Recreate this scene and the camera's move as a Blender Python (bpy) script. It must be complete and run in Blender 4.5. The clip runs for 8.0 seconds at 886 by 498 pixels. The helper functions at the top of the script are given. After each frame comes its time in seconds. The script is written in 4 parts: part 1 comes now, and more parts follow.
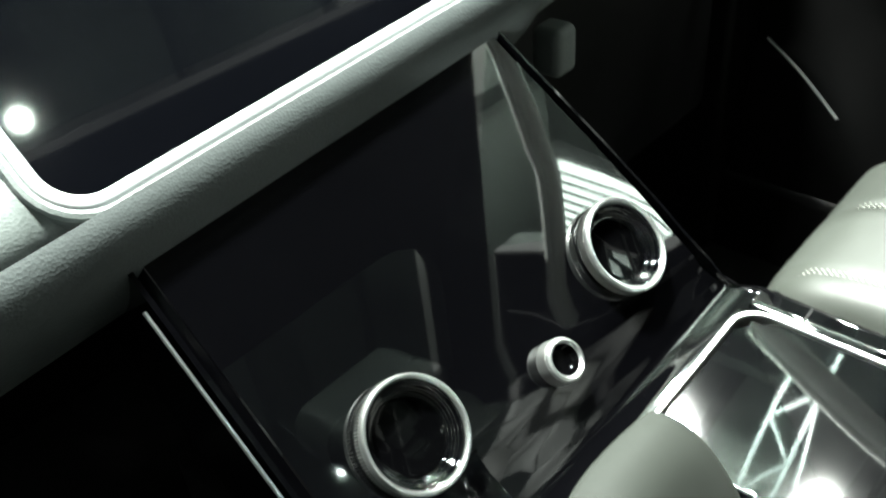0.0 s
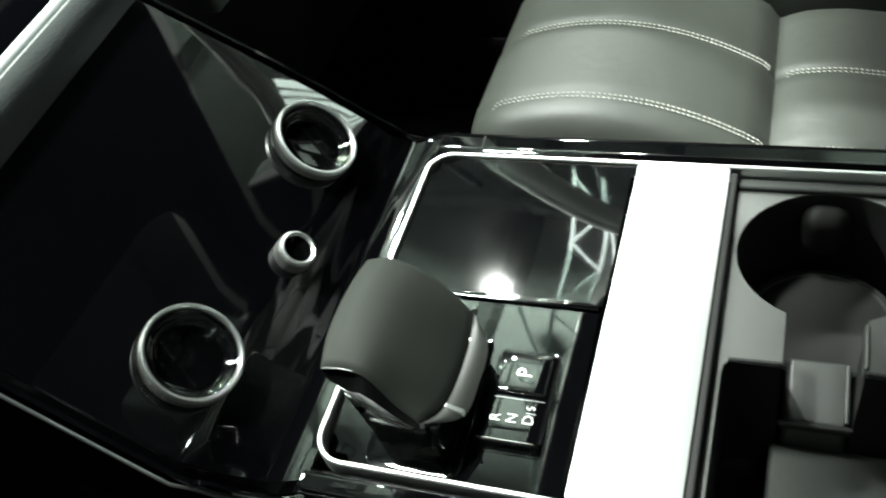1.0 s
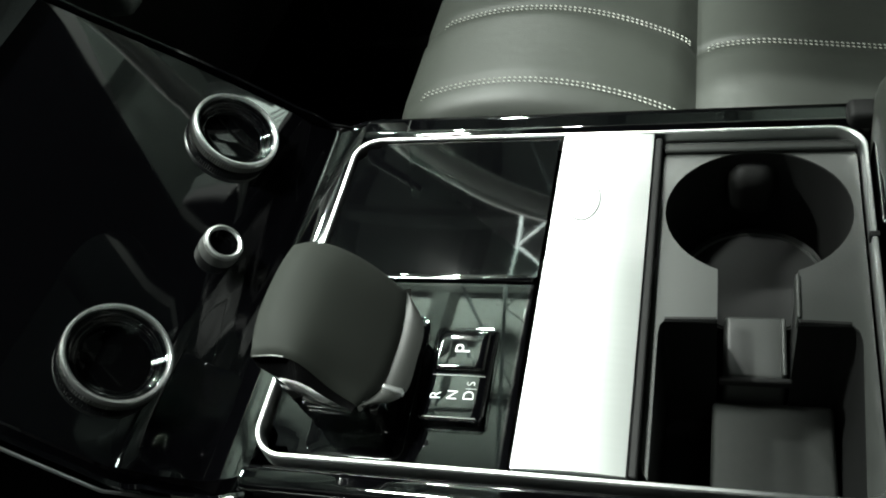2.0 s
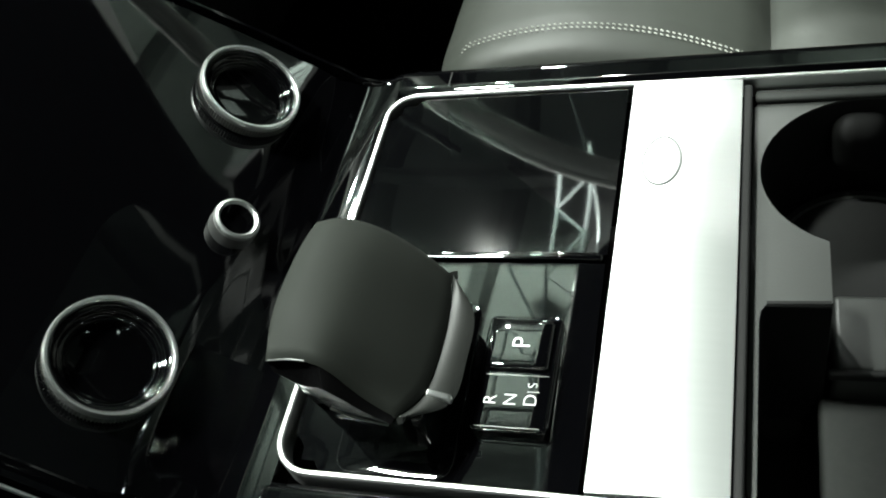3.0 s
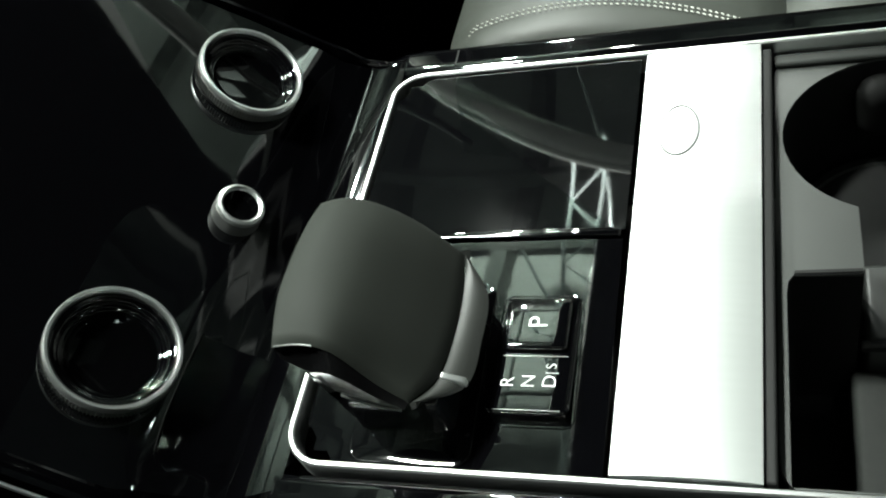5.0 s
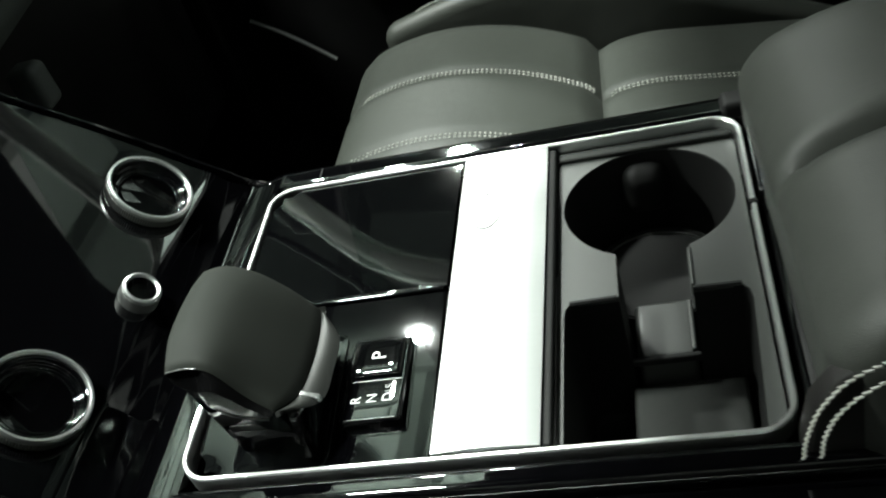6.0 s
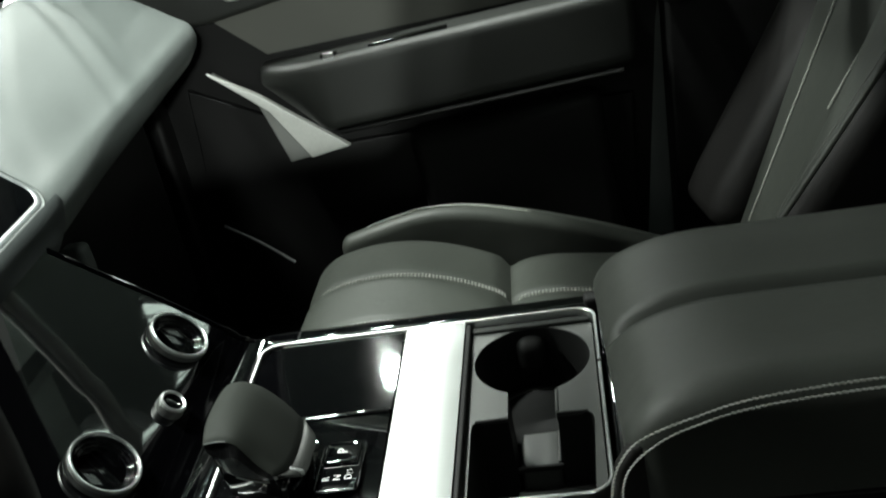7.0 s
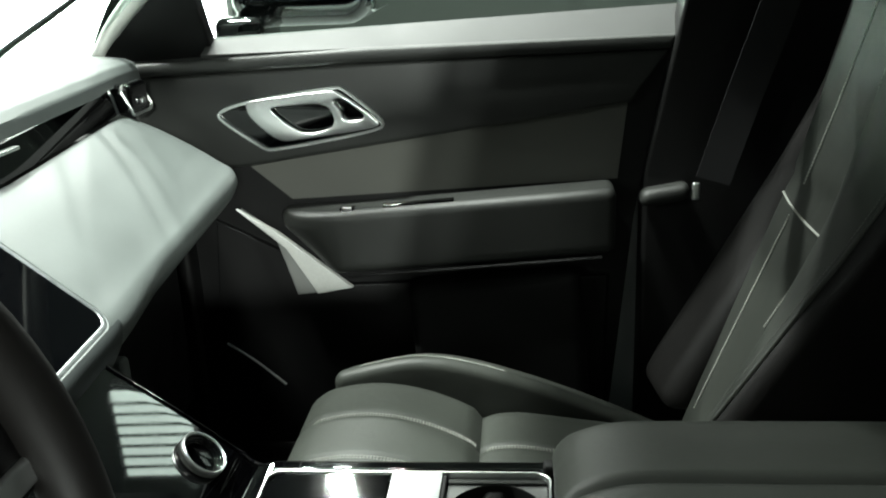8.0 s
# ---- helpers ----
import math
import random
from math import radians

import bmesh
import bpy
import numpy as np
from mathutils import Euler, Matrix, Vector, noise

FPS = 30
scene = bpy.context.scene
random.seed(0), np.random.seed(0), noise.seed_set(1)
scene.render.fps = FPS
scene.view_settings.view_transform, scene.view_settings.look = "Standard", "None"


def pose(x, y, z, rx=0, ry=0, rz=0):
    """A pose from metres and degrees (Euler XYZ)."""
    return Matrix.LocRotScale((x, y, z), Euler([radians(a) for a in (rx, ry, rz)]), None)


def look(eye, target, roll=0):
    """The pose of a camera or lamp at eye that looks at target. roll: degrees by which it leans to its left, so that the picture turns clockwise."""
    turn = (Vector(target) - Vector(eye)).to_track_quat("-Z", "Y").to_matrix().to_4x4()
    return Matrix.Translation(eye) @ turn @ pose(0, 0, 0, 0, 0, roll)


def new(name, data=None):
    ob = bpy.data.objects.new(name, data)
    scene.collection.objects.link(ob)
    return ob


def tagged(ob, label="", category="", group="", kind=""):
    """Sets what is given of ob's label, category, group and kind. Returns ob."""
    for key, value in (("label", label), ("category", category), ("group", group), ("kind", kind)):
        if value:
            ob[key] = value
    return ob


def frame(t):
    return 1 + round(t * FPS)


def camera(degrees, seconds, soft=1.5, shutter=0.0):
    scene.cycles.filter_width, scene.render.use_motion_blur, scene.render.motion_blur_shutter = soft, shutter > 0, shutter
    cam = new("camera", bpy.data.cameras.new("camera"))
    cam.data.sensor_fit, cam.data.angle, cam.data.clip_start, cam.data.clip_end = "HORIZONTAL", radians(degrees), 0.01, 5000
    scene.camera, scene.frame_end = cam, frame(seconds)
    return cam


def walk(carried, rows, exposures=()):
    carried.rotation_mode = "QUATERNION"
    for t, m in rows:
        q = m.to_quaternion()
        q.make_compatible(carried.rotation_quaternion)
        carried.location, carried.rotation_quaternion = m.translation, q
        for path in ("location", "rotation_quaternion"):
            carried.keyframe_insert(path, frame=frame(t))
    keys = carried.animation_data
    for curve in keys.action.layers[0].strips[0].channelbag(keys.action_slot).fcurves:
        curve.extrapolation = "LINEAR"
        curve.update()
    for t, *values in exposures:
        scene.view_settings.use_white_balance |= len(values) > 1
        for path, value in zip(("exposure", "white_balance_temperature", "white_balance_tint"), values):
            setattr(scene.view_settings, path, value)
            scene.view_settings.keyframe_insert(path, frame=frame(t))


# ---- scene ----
cam = camera(53.0, 8.0, soft=1.9, shutter=0.25)
PATH = [
    (0, (0.0073, -0.1273, 0.2858), (-1.1196, 1.0147, -0.9084), -5.46),
    (0.5, (0.0273, -0.1297, 0.3111), (-0.8773, 1.0006, -1.0688), -12.01),
    (1, (0.0643, -0.1558, 0.3143), (-0.6114, 1.0972, -1.0905), -15.88),
    (1.5, (0.0746, -0.1689, 0.3115), (-0.4736, 1.1471, -1.0912), -15.79),
    (3, (0.0483, -0.1165, 0.2580), (-0.6026, 1.1005, -1.1895), -20.92),
    (3.5, (0.0362, -0.0997, 0.2416), (-0.6481, 1.0838, -1.2182), -22.87),
    (4, (0.0330, -0.0941, 0.2354), (-0.6902, 1.0656, -1.2247), -24.57),
    (5.5, (0.0684, -0.1441, 0.2556), (-0.5469, 1.1510, -1.1386), -22.52),
    (6, (0.0996, -0.1996, 0.2700), (-0.3868, 1.2895, -0.9733), -19.80),
    (6.5, (0.1165, -0.2910, 0.2944), (-0.2255, 1.3605, -0.7805), -16.56),
    (7, (0.1230, -0.3798, 0.3498), (-0.1341, 1.3969, -0.5318), -11.35),
    (7.5, (0.1279, -0.4622, 0.4171), (-0.1009, 1.3816, -0.3233), -5.53),
    (8, (0.1214, -0.4959, 0.4473), (-0.0599, 1.3906, -0.1915), -2.60),
]
SHADES = [(0, 1.78), (0.5, 1.62), (1.0, 0.62), (1.5, 0.0), (3.0, 0.0), (4.0, 0.13), (5.5, 0.13), (6.0, 0.0), (6.5, -0.02), (7.0, -0.28), (7.5, 0.12), (8.0, 0.08)]
walk(cam, [(t, look(eye, target, roll)) for t, eye, target, roll in PATH], SHADES)

# ---------------- world and hall lamps ----------------
world = bpy.data.worlds.new("hall_air")
scene.world = world
world.use_nodes = True
world.node_tree.nodes["Background"].inputs[0].default_value = (0.80, 0.95, 0.88, 1)
world.node_tree.nodes["Background"].inputs[1].default_value = 0.03


def disc_lamp(name, at, aim, radius, watts, colour=(0.925, 1.0, 0.93)):
    data = bpy.data.lights.new(name, "AREA")
    data.shape, data.size, data.energy, data.color = "DISK", 2 * radius, watts, colour
    ob = new(name, data)
    ob.matrix_world = look(at, aim)
    return ob


LAMPS = [((-1.93, 4.30, 5.0), 0.085, 200), ((-0.92, 4.35, 5.0), 0.085, 200), ((-2.9, 3.95, 5.0), 0.10, 120), ((-1.90, 7.60, 5.0), 0.13, 160),
         ((-5.0, 1.0, 5.0), 0.22, 560), ((-1.7, 0.3, 5.0), 0.30, 880), ((-5.4, -6.0, 3.2), 0.30, 60), ((1.6, -4.2, 5.0), 0.22, 25),
         ((2.18, -6.6, 1.8), 0.10, 400), ((1.80, -6.6, 1.7), 0.10, 110), ((0.9, 1.5, 5.0), 0.06, 10), ((2.6, 2.2, 5.0), 0.06, 10), ((3.1, 0.6, 5.0), 0.06, 10), ((1.9, -0.7, 5.0), 0.06, 10)]
for at, radius, watts in LAMPS:
    disc_lamp("hall_spot", at, (0, 0.1, 0), radius, watts)

# unseen uplights, added to brighten the hall ceiling that the gloss parts reflect
CEILING_FILLS = [((-1.5, 2.5, -0.70), (-2.9, 8.3, 8.5), 1250), ((4.2, 5.6, -0.70), (4.2, 7.6, 4.2), 120)]
for at, aim, watts in CEILING_FILLS:
    disc_lamp("ceiling_fill_spot", at, aim, 0.20, watts).data.spread = radians(56)


# ---------------- materials ----------------
def material(name, colour, rough=0.5, metal=0.0, coat=0.0, bump=0.0, size=300.0, vary=0.12, stain=6.0, kind="noise",
             spec=0.5, rough_vary=0.1, stretch=(1, 1, 1), sheen=0.0, wave=0.0, smudge=0.0):
    m = bpy.data.materials.new(name)
    m.use_nodes = True
    nt = m.node_tree
    b = nt.nodes["Principled BSDF"]
    b.inputs["Metallic"].default_value = metal
    b.inputs["Specular IOR Level"].default_value = spec
    b.inputs["Coat Weight"].default_value = coat
    b.inputs["Coat Roughness"].default_value = 0.02
    b.inputs["Sheen Weight"].default_value = sheen
    tc = nt.nodes.new("ShaderNodeTexCoord")
    mp = nt.nodes.new("ShaderNodeMapping")
    mp.inputs["Scale"].default_value = stretch
    nt.links.new(tc.outputs["Object"], mp.inputs[0])
    big = nt.nodes.new("ShaderNodeTexNoise")
    big.inputs["Scale"].default_value, big.inputs["Detail"].default_value = stain, 4
    fine = nt.nodes.new("ShaderNodeTexVoronoi" if kind == "grain" else "ShaderNodeTexNoise")
    fine.inputs["Scale"].default_value = size
    nt.links.new(mp.outputs[0], big.inputs["Vector"])
    nt.links.new(mp.outputs[0], fine.inputs["Vector"])
    add = nt.nodes.new("ShaderNodeMath")
    add.operation = "MULTIPLY_ADD"
    add.inputs[1].default_value = 0.4
    nt.links.new(fine.outputs[0], add.inputs[0])
    nt.links.new(big.outputs[0], add.inputs[2])
    ramp = nt.nodes.new("ShaderNodeMapRange")
    ramp.inputs["From Min"].default_value, ramp.inputs["From Max"].default_value = 0.3, 1.0
    ramp.inputs["To Min"].default_value, ramp.inputs["To Max"].default_value = 1 - vary, 1 + vary
    nt.links.new(add.outputs[0], ramp.inputs[0])
    mix = nt.nodes.new("ShaderNodeVectorMath")
    mix.operation = "SCALE"
    mix.inputs[0].default_value = colour
    nt.links.new(ramp.outputs[0], mix.inputs["Scale"])
    nt.links.new(mix.outputs[0], b.inputs["Base Color"])
    rr = nt.nodes.new("ShaderNodeMapRange")
    rr.inputs["From Min"].default_value, rr.inputs["From Max"].default_value = 0.3, 0.7
    rr.inputs["To Min"].default_value, rr.inputs["To Max"].default_value = rough * (1 - rough_vary), rough * (1 + rough_vary)
    nt.links.new(big.outputs[0], rr.inputs[0])
    nt.links.new(rr.outputs[0], b.inputs["Roughness"])
    if smudge:
        sm = nt.nodes.new("ShaderNodeTexNoise")
        sm.inputs["Scale"].default_value, sm.inputs["Detail"].default_value = 38, 8
        sr = nt.nodes.new("ShaderNodeMapRange")
        sr.inputs["From Min"].default_value, sr.inputs["From Max"].default_value = 0.45, 0.75
        sr.inputs["To Min"].default_value, sr.inputs["To Max"].default_value = 0.015, smudge
        nt.links.new(mp.outputs[0], sm.inputs["Vector"])
        nt.links.new(sm.outputs[0], sr.inputs[0])
        nt.links.new(sr.outputs[0], b.inputs["Coat Roughness"])
    wb = None
    if wave:
        wn = nt.nodes.new("ShaderNodeTexNoise")
        wn.inputs["Scale"].default_value, wn.inputs["Detail"].default_value = 22, 3
        nt.links.new(mp.outputs[0], wn.inputs["Vector"])
        wb = nt.nodes.new("ShaderNodeBump")
        wb.inputs["Strength"].default_value, wb.inputs["Distance"].default_value = wave, 0.006
        nt.links.new(wn.outputs[0], wb.inputs["Height"])
        nt.links.new(wb.outputs[0], b.inputs["Normal"])
    if bump:
        bp = nt.nodes.new("ShaderNodeBump")
        if wb:
            nt.links.new(wb.outputs[0], bp.inputs["Normal"])
        bp.inputs["Strength"].default_value, bp.inputs["Distance"].default_value = bump, 0.0006
        nt.links.new(fine.outputs[0], bp.inputs["Height"])
        nt.links.new(bp.outputs[0], b.inputs["Normal"])
    return m


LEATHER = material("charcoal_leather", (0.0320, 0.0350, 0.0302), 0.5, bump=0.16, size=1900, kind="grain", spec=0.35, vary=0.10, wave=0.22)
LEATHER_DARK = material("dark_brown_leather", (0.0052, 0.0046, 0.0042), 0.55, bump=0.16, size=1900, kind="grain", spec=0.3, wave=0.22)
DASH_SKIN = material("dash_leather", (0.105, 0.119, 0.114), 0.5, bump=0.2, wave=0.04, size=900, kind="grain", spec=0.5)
# darker copy of the dash leather: shade under the screen put into its colour
ROLL_SHADED_SKIN = material("shaded_dash_leather", (0.040, 0.0465, 0.046), 0.6, bump=0.2, wave=0.04, size=900, kind="grain", spec=0.3)
GLOSS = material("piano_black", (0.0006, 0.0006, 0.0008), 0.035, coat=1.0, vary=0.3, rough_vary=0.4, smudge=0.05)
FACE = material("black_dial_glass", (0.0005, 0.0005, 0.0006), 0.05, spec=0.18, vary=0.2)
SCREEN = material("screen_glass", (0.0008, 0.0009, 0.0013), 0.05, spec=0.10, coat=0.14, vary=0.2, smudge=0.07)
CHROME = material("bright_chrome", (0.85, 0.87, 0.86), 0.30, metal=1.0, vary=0.05)
SATIN = material("satin_metal", (0.72, 0.74, 0.73), 0.38, metal=1.0, vary=0.08, bump=0.05, size=700)
RIM_SATIN = material("dim_satin_metal", (0.42, 0.445, 0.45), 0.42, metal=1.0, vary=0.1, bump=0.05, size=700)
COLLAR = material("grey_satin_metal", (0.36, 0.37, 0.36), 0.36, metal=1.0, vary=0.08)
DULL = material("smoked_metal", (0.16, 0.165, 0.16), 0.35, metal=0.8, vary=0.08)
ALU = material("brushed_aluminium", (0.46, 0.48, 0.47), 0.34, metal=0.75, vary=0.05, bump=0.06, size=500, stretch=(0.05, 1, 1))
RUBBER = material("black_rubber", (0.0085, 0.0087, 0.0085), 0.65, vary=0.2, spec=0.2)
MAT = material("dark_rubber_mat", (0.026, 0.0276, 0.026), 0.7, vary=0.2, spec=0.2)
LIP = material("smoked_lip", (0.003, 0.003, 0.0032), 0.25, spec=0.3, coat=0.5, vary=0.1, smudge=0.12)
PLATE = material("smoked_plate", (0.017, 0.018, 0.0165), 0.45, vary=0.1)
GRIP = material("black_matt_leather", (0.0138, 0.0156, 0.0132), 0.75, bump=0.10, size=2600, kind="grain", spec=0.14, vary=0.08)
TRAY = material("grey_soft_plastic", (0.034, 0.0365, 0.034), 0.42, vary=0.1, bump=0.1, size=1200)
PLASTIC = material("black_plastic", (0.0035, 0.0035, 0.0035), 0.5, spec=0.3, bump=0.3, size=800, kind="grain", vary=0.15)
DOOR_SKIN = material("door_vinyl", (0.0175, 0.0188, 0.0170), 0.5, bump=0.35, size=700, kind="grain")
DOOR_SUEDE = material("door_suede", (0.082, 0.083, 0.073), 0.85, vary=0.15, sheen=0.3, bump=0.2, size=1500)
CARPET = material("black_carpet", (0.005, 0.005, 0.005), 0.95, vary=0.4, bump=0.8, size=900)
THREAD = material("pale_thread", (0.42, 0.43, 0.39), 0.7, vary=0.1)
THREAD_DIM = material("grey_thread", (0.10, 0.10, 0.095), 0.7, vary=0.1)
WHITE_INK = material("white_print", (0.85, 0.86, 0.85), 0.5, vary=0.02)
LINER_DARK = material("dark_headliner_cloth", (0.012, 0.012, 0.012), 0.95, vary=0.1, bump=0.3, size=1500)
RAIL = material("rail_cloth", (0.78, 0.79, 0.75), 0.95, vary=0.06, bump=0.3, size=1500)
LINER = material("headliner_cloth", (0.72, 0.73, 0.70), 0.95, vary=0.06, bump=0.3, size=1500)
PAINT = material("body_paint", (0.62, 0.64, 0.64), 0.25, coat=0.8, vary=0.04)
BELT_WEB = material("belt_webbing", (0.012, 0.012, 0.013), 0.75, vary=0.15, bump=0.4, size=600)
HALL_FLOOR = material("hall_carpet", (0.22, 0.22, 0.22), 0.9, vary=0.15, stain=1.5)
HALL_ROOF = material("hall_ceiling_paint", (0.45, 0.47, 0.45), 0.85, vary=0.15, stain=0.4)
HALL_WALL = material("hall_wall", (0.15, 0.16, 0.15), 0.85, vary=0.15, stain=0.4)
TRUSS_METAL = material("truss_metal", (0.36, 0.40, 0.40), 0.45, metal=0.1, vary=0.05)
WALL_WHITE = material("white_stand_paint", (0.50, 0.51, 0.50), 0.6, vary=0.04, stain=1.0)
LEDGE = material("grey_ledge_vinyl", (0.021, 0.022, 0.021), 0.55, bump=0.2, size=900, kind="grain")
WEDGE = material("grey_trim_paint", (0.22, 0.225, 0.215), 0.5, vary=0.1)
WEDGE_STRIP = material("pale_trim_paint", (0.62, 0.63, 0.6), 0.45, vary=0.15, bump=0.4, size=260)
MIRROR = material("mirror_glass", (0.9, 0.92, 0.92), 0.02, metal=1.0, vary=0.01)


def glass_material(name, tint):
    m = bpy.data.materials.new(name)
    m.use_nodes = True
    nt = m.node_tree
    nt.nodes.remove(nt.nodes["Principled BSDF"])
    out = nt.nodes["Material Output"]
    clear, gloss, mix, fres = (nt.nodes.new(k) for k in ("ShaderNodeBsdfTransparent", "ShaderNodeBsdfGlossy", "ShaderNodeMixShader", "ShaderNodeFresnel"))
    clear.inputs[0].default_value = (*tint, 1)
    gloss.inputs["Roughness"].default_value = 0.01
    fres.inputs[0].default_value = 1.07
    nt.links.new(fres.outputs[0], mix.inputs[0])
    nt.links.new(clear.outputs[0], mix.inputs[1])
    nt.links.new(gloss.outputs[0], mix.inputs[2])
    nt.links.new(mix.outputs[0], out.inputs[0])
    return m


GLASS = glass_material("window_glass", (0.80, 0.86, 0.83))
TINTED = glass_material("tinted_roof_glass", (0.30, 0.33, 0.32))
BULB_GLOW = bpy.data.materials.new("bulb_glow")
BULB_GLOW.use_nodes = True
BULB_GLOW.node_tree.nodes["Principled BSDF"].inputs["Emission Color"].default_value = (0.95, 1.0, 0.97, 1)
BULB_GLOW.node_tree.nodes["Principled BSDF"].inputs["Emission Strength"].default_value = 600.0
PANEL_GLOW = bpy.data.materials.new("panel_glow")
PANEL_GLOW.use_nodes = True
PANEL_GLOW.node_tree.nodes["Principled BSDF"].inputs["Emission Color"].default_value = (0.93, 1.0, 0.95, 1)
PANEL_GLOW.node_tree.nodes["Principled BSDF"].inputs["Emission Strength"].default_value = 5.0



# ---------------- builders ----------------
def part(name, bm, mat, parent=None, label="", smooth=40):
    me = bpy.data.meshes.new(name)
    bmesh.ops.recalc_face_normals(bm, faces=bm.faces)
    bm.to_mesh(me)
    bm.free()
    me.materials.append(mat)
    if smooth:
        for p in me.polygons:
            p.use_smooth = True
        me.set_sharp_from_angle(angle=radians(smooth))
    ob = new(name, me)
    if parent:
        ob.parent = parent
    if label:
        ob["label"] = label
    if name in ("stitching", "knurling"):
        ob["kind"] = "stuff"
    return ob


def thing(name, label, category, group="", kind="", at=(0, 0, 0)):
    ob = new(name)
    ob.location = at
    ob.empty_display_size = 0.02
    return tagged(ob, label, category, group, kind)


def soft_box(lo, hi, r, n=10, bend=None, bm=None):
    """A box with rounded edges of radius r, n cells a side, bent by a function of its points."""
    bm = bm or bmesh.new()
    lo, hi = Vector(lo), Vector(hi)
    mid, half = (lo + hi) / 2, (hi - lo) / 2
    r = min(r, *half)
    inner = half - Vector((r, r, r))
    seen = {}

    def ticks(h, i):
        core = [(-1 + 2 * k / n) * i for k in range(n + 1)]
        arc = [i + (h - i) * math.tan(a * math.pi / 4 / 3) for a in (1, 2, 3)]
        return [-v for v in reversed(arc)] + core + arc

    axes = [ticks(half[k], inner[k]) for k in range(3)]

    def vert(p):
        q = Vector([max(-inner[k], min(inner[k], p[k])) for k in range(3)])
        d = Vector(p) - q
        out = q + (d.normalized() * r if d.length > 1e-9 else d)
        w = mid + out
        key = (round(w.x, 6), round(w.y, 6), round(w.z, 6))
        if key not in seen:
            seen[key] = bm.verts.new(bend(w) if bend else w)
        return seen[key]

    for k in range(3):
        a, b = (k + 1) % 3, (k + 2) % 3
        for s in (-1, 1):
            for i in range(len(axes[a]) - 1):
                for j in range(len(axes[b]) - 1):
                    ring = []
                    for u, v in ((i, j), (i + 1, j), (i + 1, j + 1), (i, j + 1)):
                        p = [0, 0, 0]
                        p[k], p[a], p[b] = s * half[k], axes[a][u], axes[b][v]
                        w = vert(p)
                        if w not in ring:
                            ring.append(w)
                    if len(ring) > 2 and not bm.faces.get(ring):
                        bm.faces.new(ring)
    return bm


def lathe(profile, n=64, m=None, bm=None, closed=False):
    bm = bm or bmesh.new()
    m = m or Matrix()
    rings = []
    for r, z in profile:
        if r < 1e-7:
            rings.append([bm.verts.new(m @ Vector((0, 0, z)))])
        else:
            rings.append([bm.verts.new(m @ Vector((r * math.cos(2 * math.pi * i / n), r * math.sin(2 * math.pi * i / n), z))) for i in range(n)])
    pairs = list(zip(rings, rings[1:])) + ([(rings[-1], rings[0])] if closed else [])
    for a, b in pairs:
        for i in range(n):
            j = (i + 1) % n
            f = [a[i % len(a)], a[j % len(a)], b[j % len(b)], b[i % len(b)]]
            f = [v for k, v in enumerate(f) if v not in f[:k]]
            if len(f) > 2:
                bm.faces.new(f)
    return bm


def sweep(points, section, closed=False, up=(0, 0, 1), bm=None):
    """A section (list of (side, up) pairs) carried along points."""
    bm = bm or bmesh.new()
    pts = [Vector(p) for p in points]
    n, rings = len(pts), []
    for i, p in enumerate(pts):
        a = pts[(i - 1) % n] if closed or i else p
        b = pts[(i + 1) % n] if closed or i < n - 1 else p
        t = (b - a).normalized()
        side = t.cross(Vector(up))
        side = side.normalized() if side.length > 1e-6 else Vector((1, 0, 0))
        top = side.cross(t)
        rings.append([bm.verts.new(p + side * s + top * u) for s, u in section])
    m = len(section)
    for i in range(n if closed else n - 1):
        a, b = rings[i], rings[(i + 1) % n]
        for k in range(m):
            bm.faces.new((a[k], a[(k + 1) % m], b[(k + 1) % m], b[k]))
    if not closed:
        bm.faces.new(rings[0])
        bm.faces.new(rings[-1])
    return bm


def circle(r, n=10, squash=1.0):
    return [(r * math.cos(2 * math.pi * i / n), squash * r * math.sin(2 * math.pi * i / n)) for i in range(n)]


def rounded(x0, y0, x1, y1, r, n=8):
    out = []
    for cx, cy, a0 in ((x1 - r, y1 - r, 0), (x0 + r, y1 - r, 90), (x0 + r, y0 + r, 180), (x1 - r, y0 + r, 270)):
        out += [(cx + r * math.cos(radians(a0 + 90 * i / n)), cy + r * math.sin(radians(a0 + 90 * i / n))) for i in range(n + 1)]
    return out


def fill(outline, place, depth, bevel=0.0, holes=()):
    """A plate with an outline in its own plane; place maps (u, v, w) to the world, depth goes along -w."""
    bm = bmesh.new()
    edges = []
    for loop in (outline, *holes):
        vs = [bm.verts.new((u, v, 0)) for u, v in loop]
        edges += [bm.edges.new((vs[i], vs[(i + 1) % len(vs)])) for i in range(len(vs))]
    bmesh.ops.triangle_fill(bm, use_beauty=True, edges=edges)
    top = list(bm.faces)
    ext = bmesh.ops.extrude_face_region(bm, geom=top)
    for v in [g for g in ext["geom"] if isinstance(g, bmesh.types.BMVert)]:
        v.co.z = -depth
    bmesh.ops.recalc_face_normals(bm, faces=bm.faces)
    if bevel:
        rim = [e for e in bm.edges if len(e.link_faces) == 2 and e.calc_face_angle(0) > 0.7 and abs(e.verts[0].co.z) < 1e-9 and abs(e.verts[1].co.z) < 1e-9]
        bmesh.ops.bevel(bm, geom=rim, offset=bevel, segments=3, profile=0.5, affect="EDGES")
    for v in bm.verts:
        v.co = place(*v.co)
    return bm


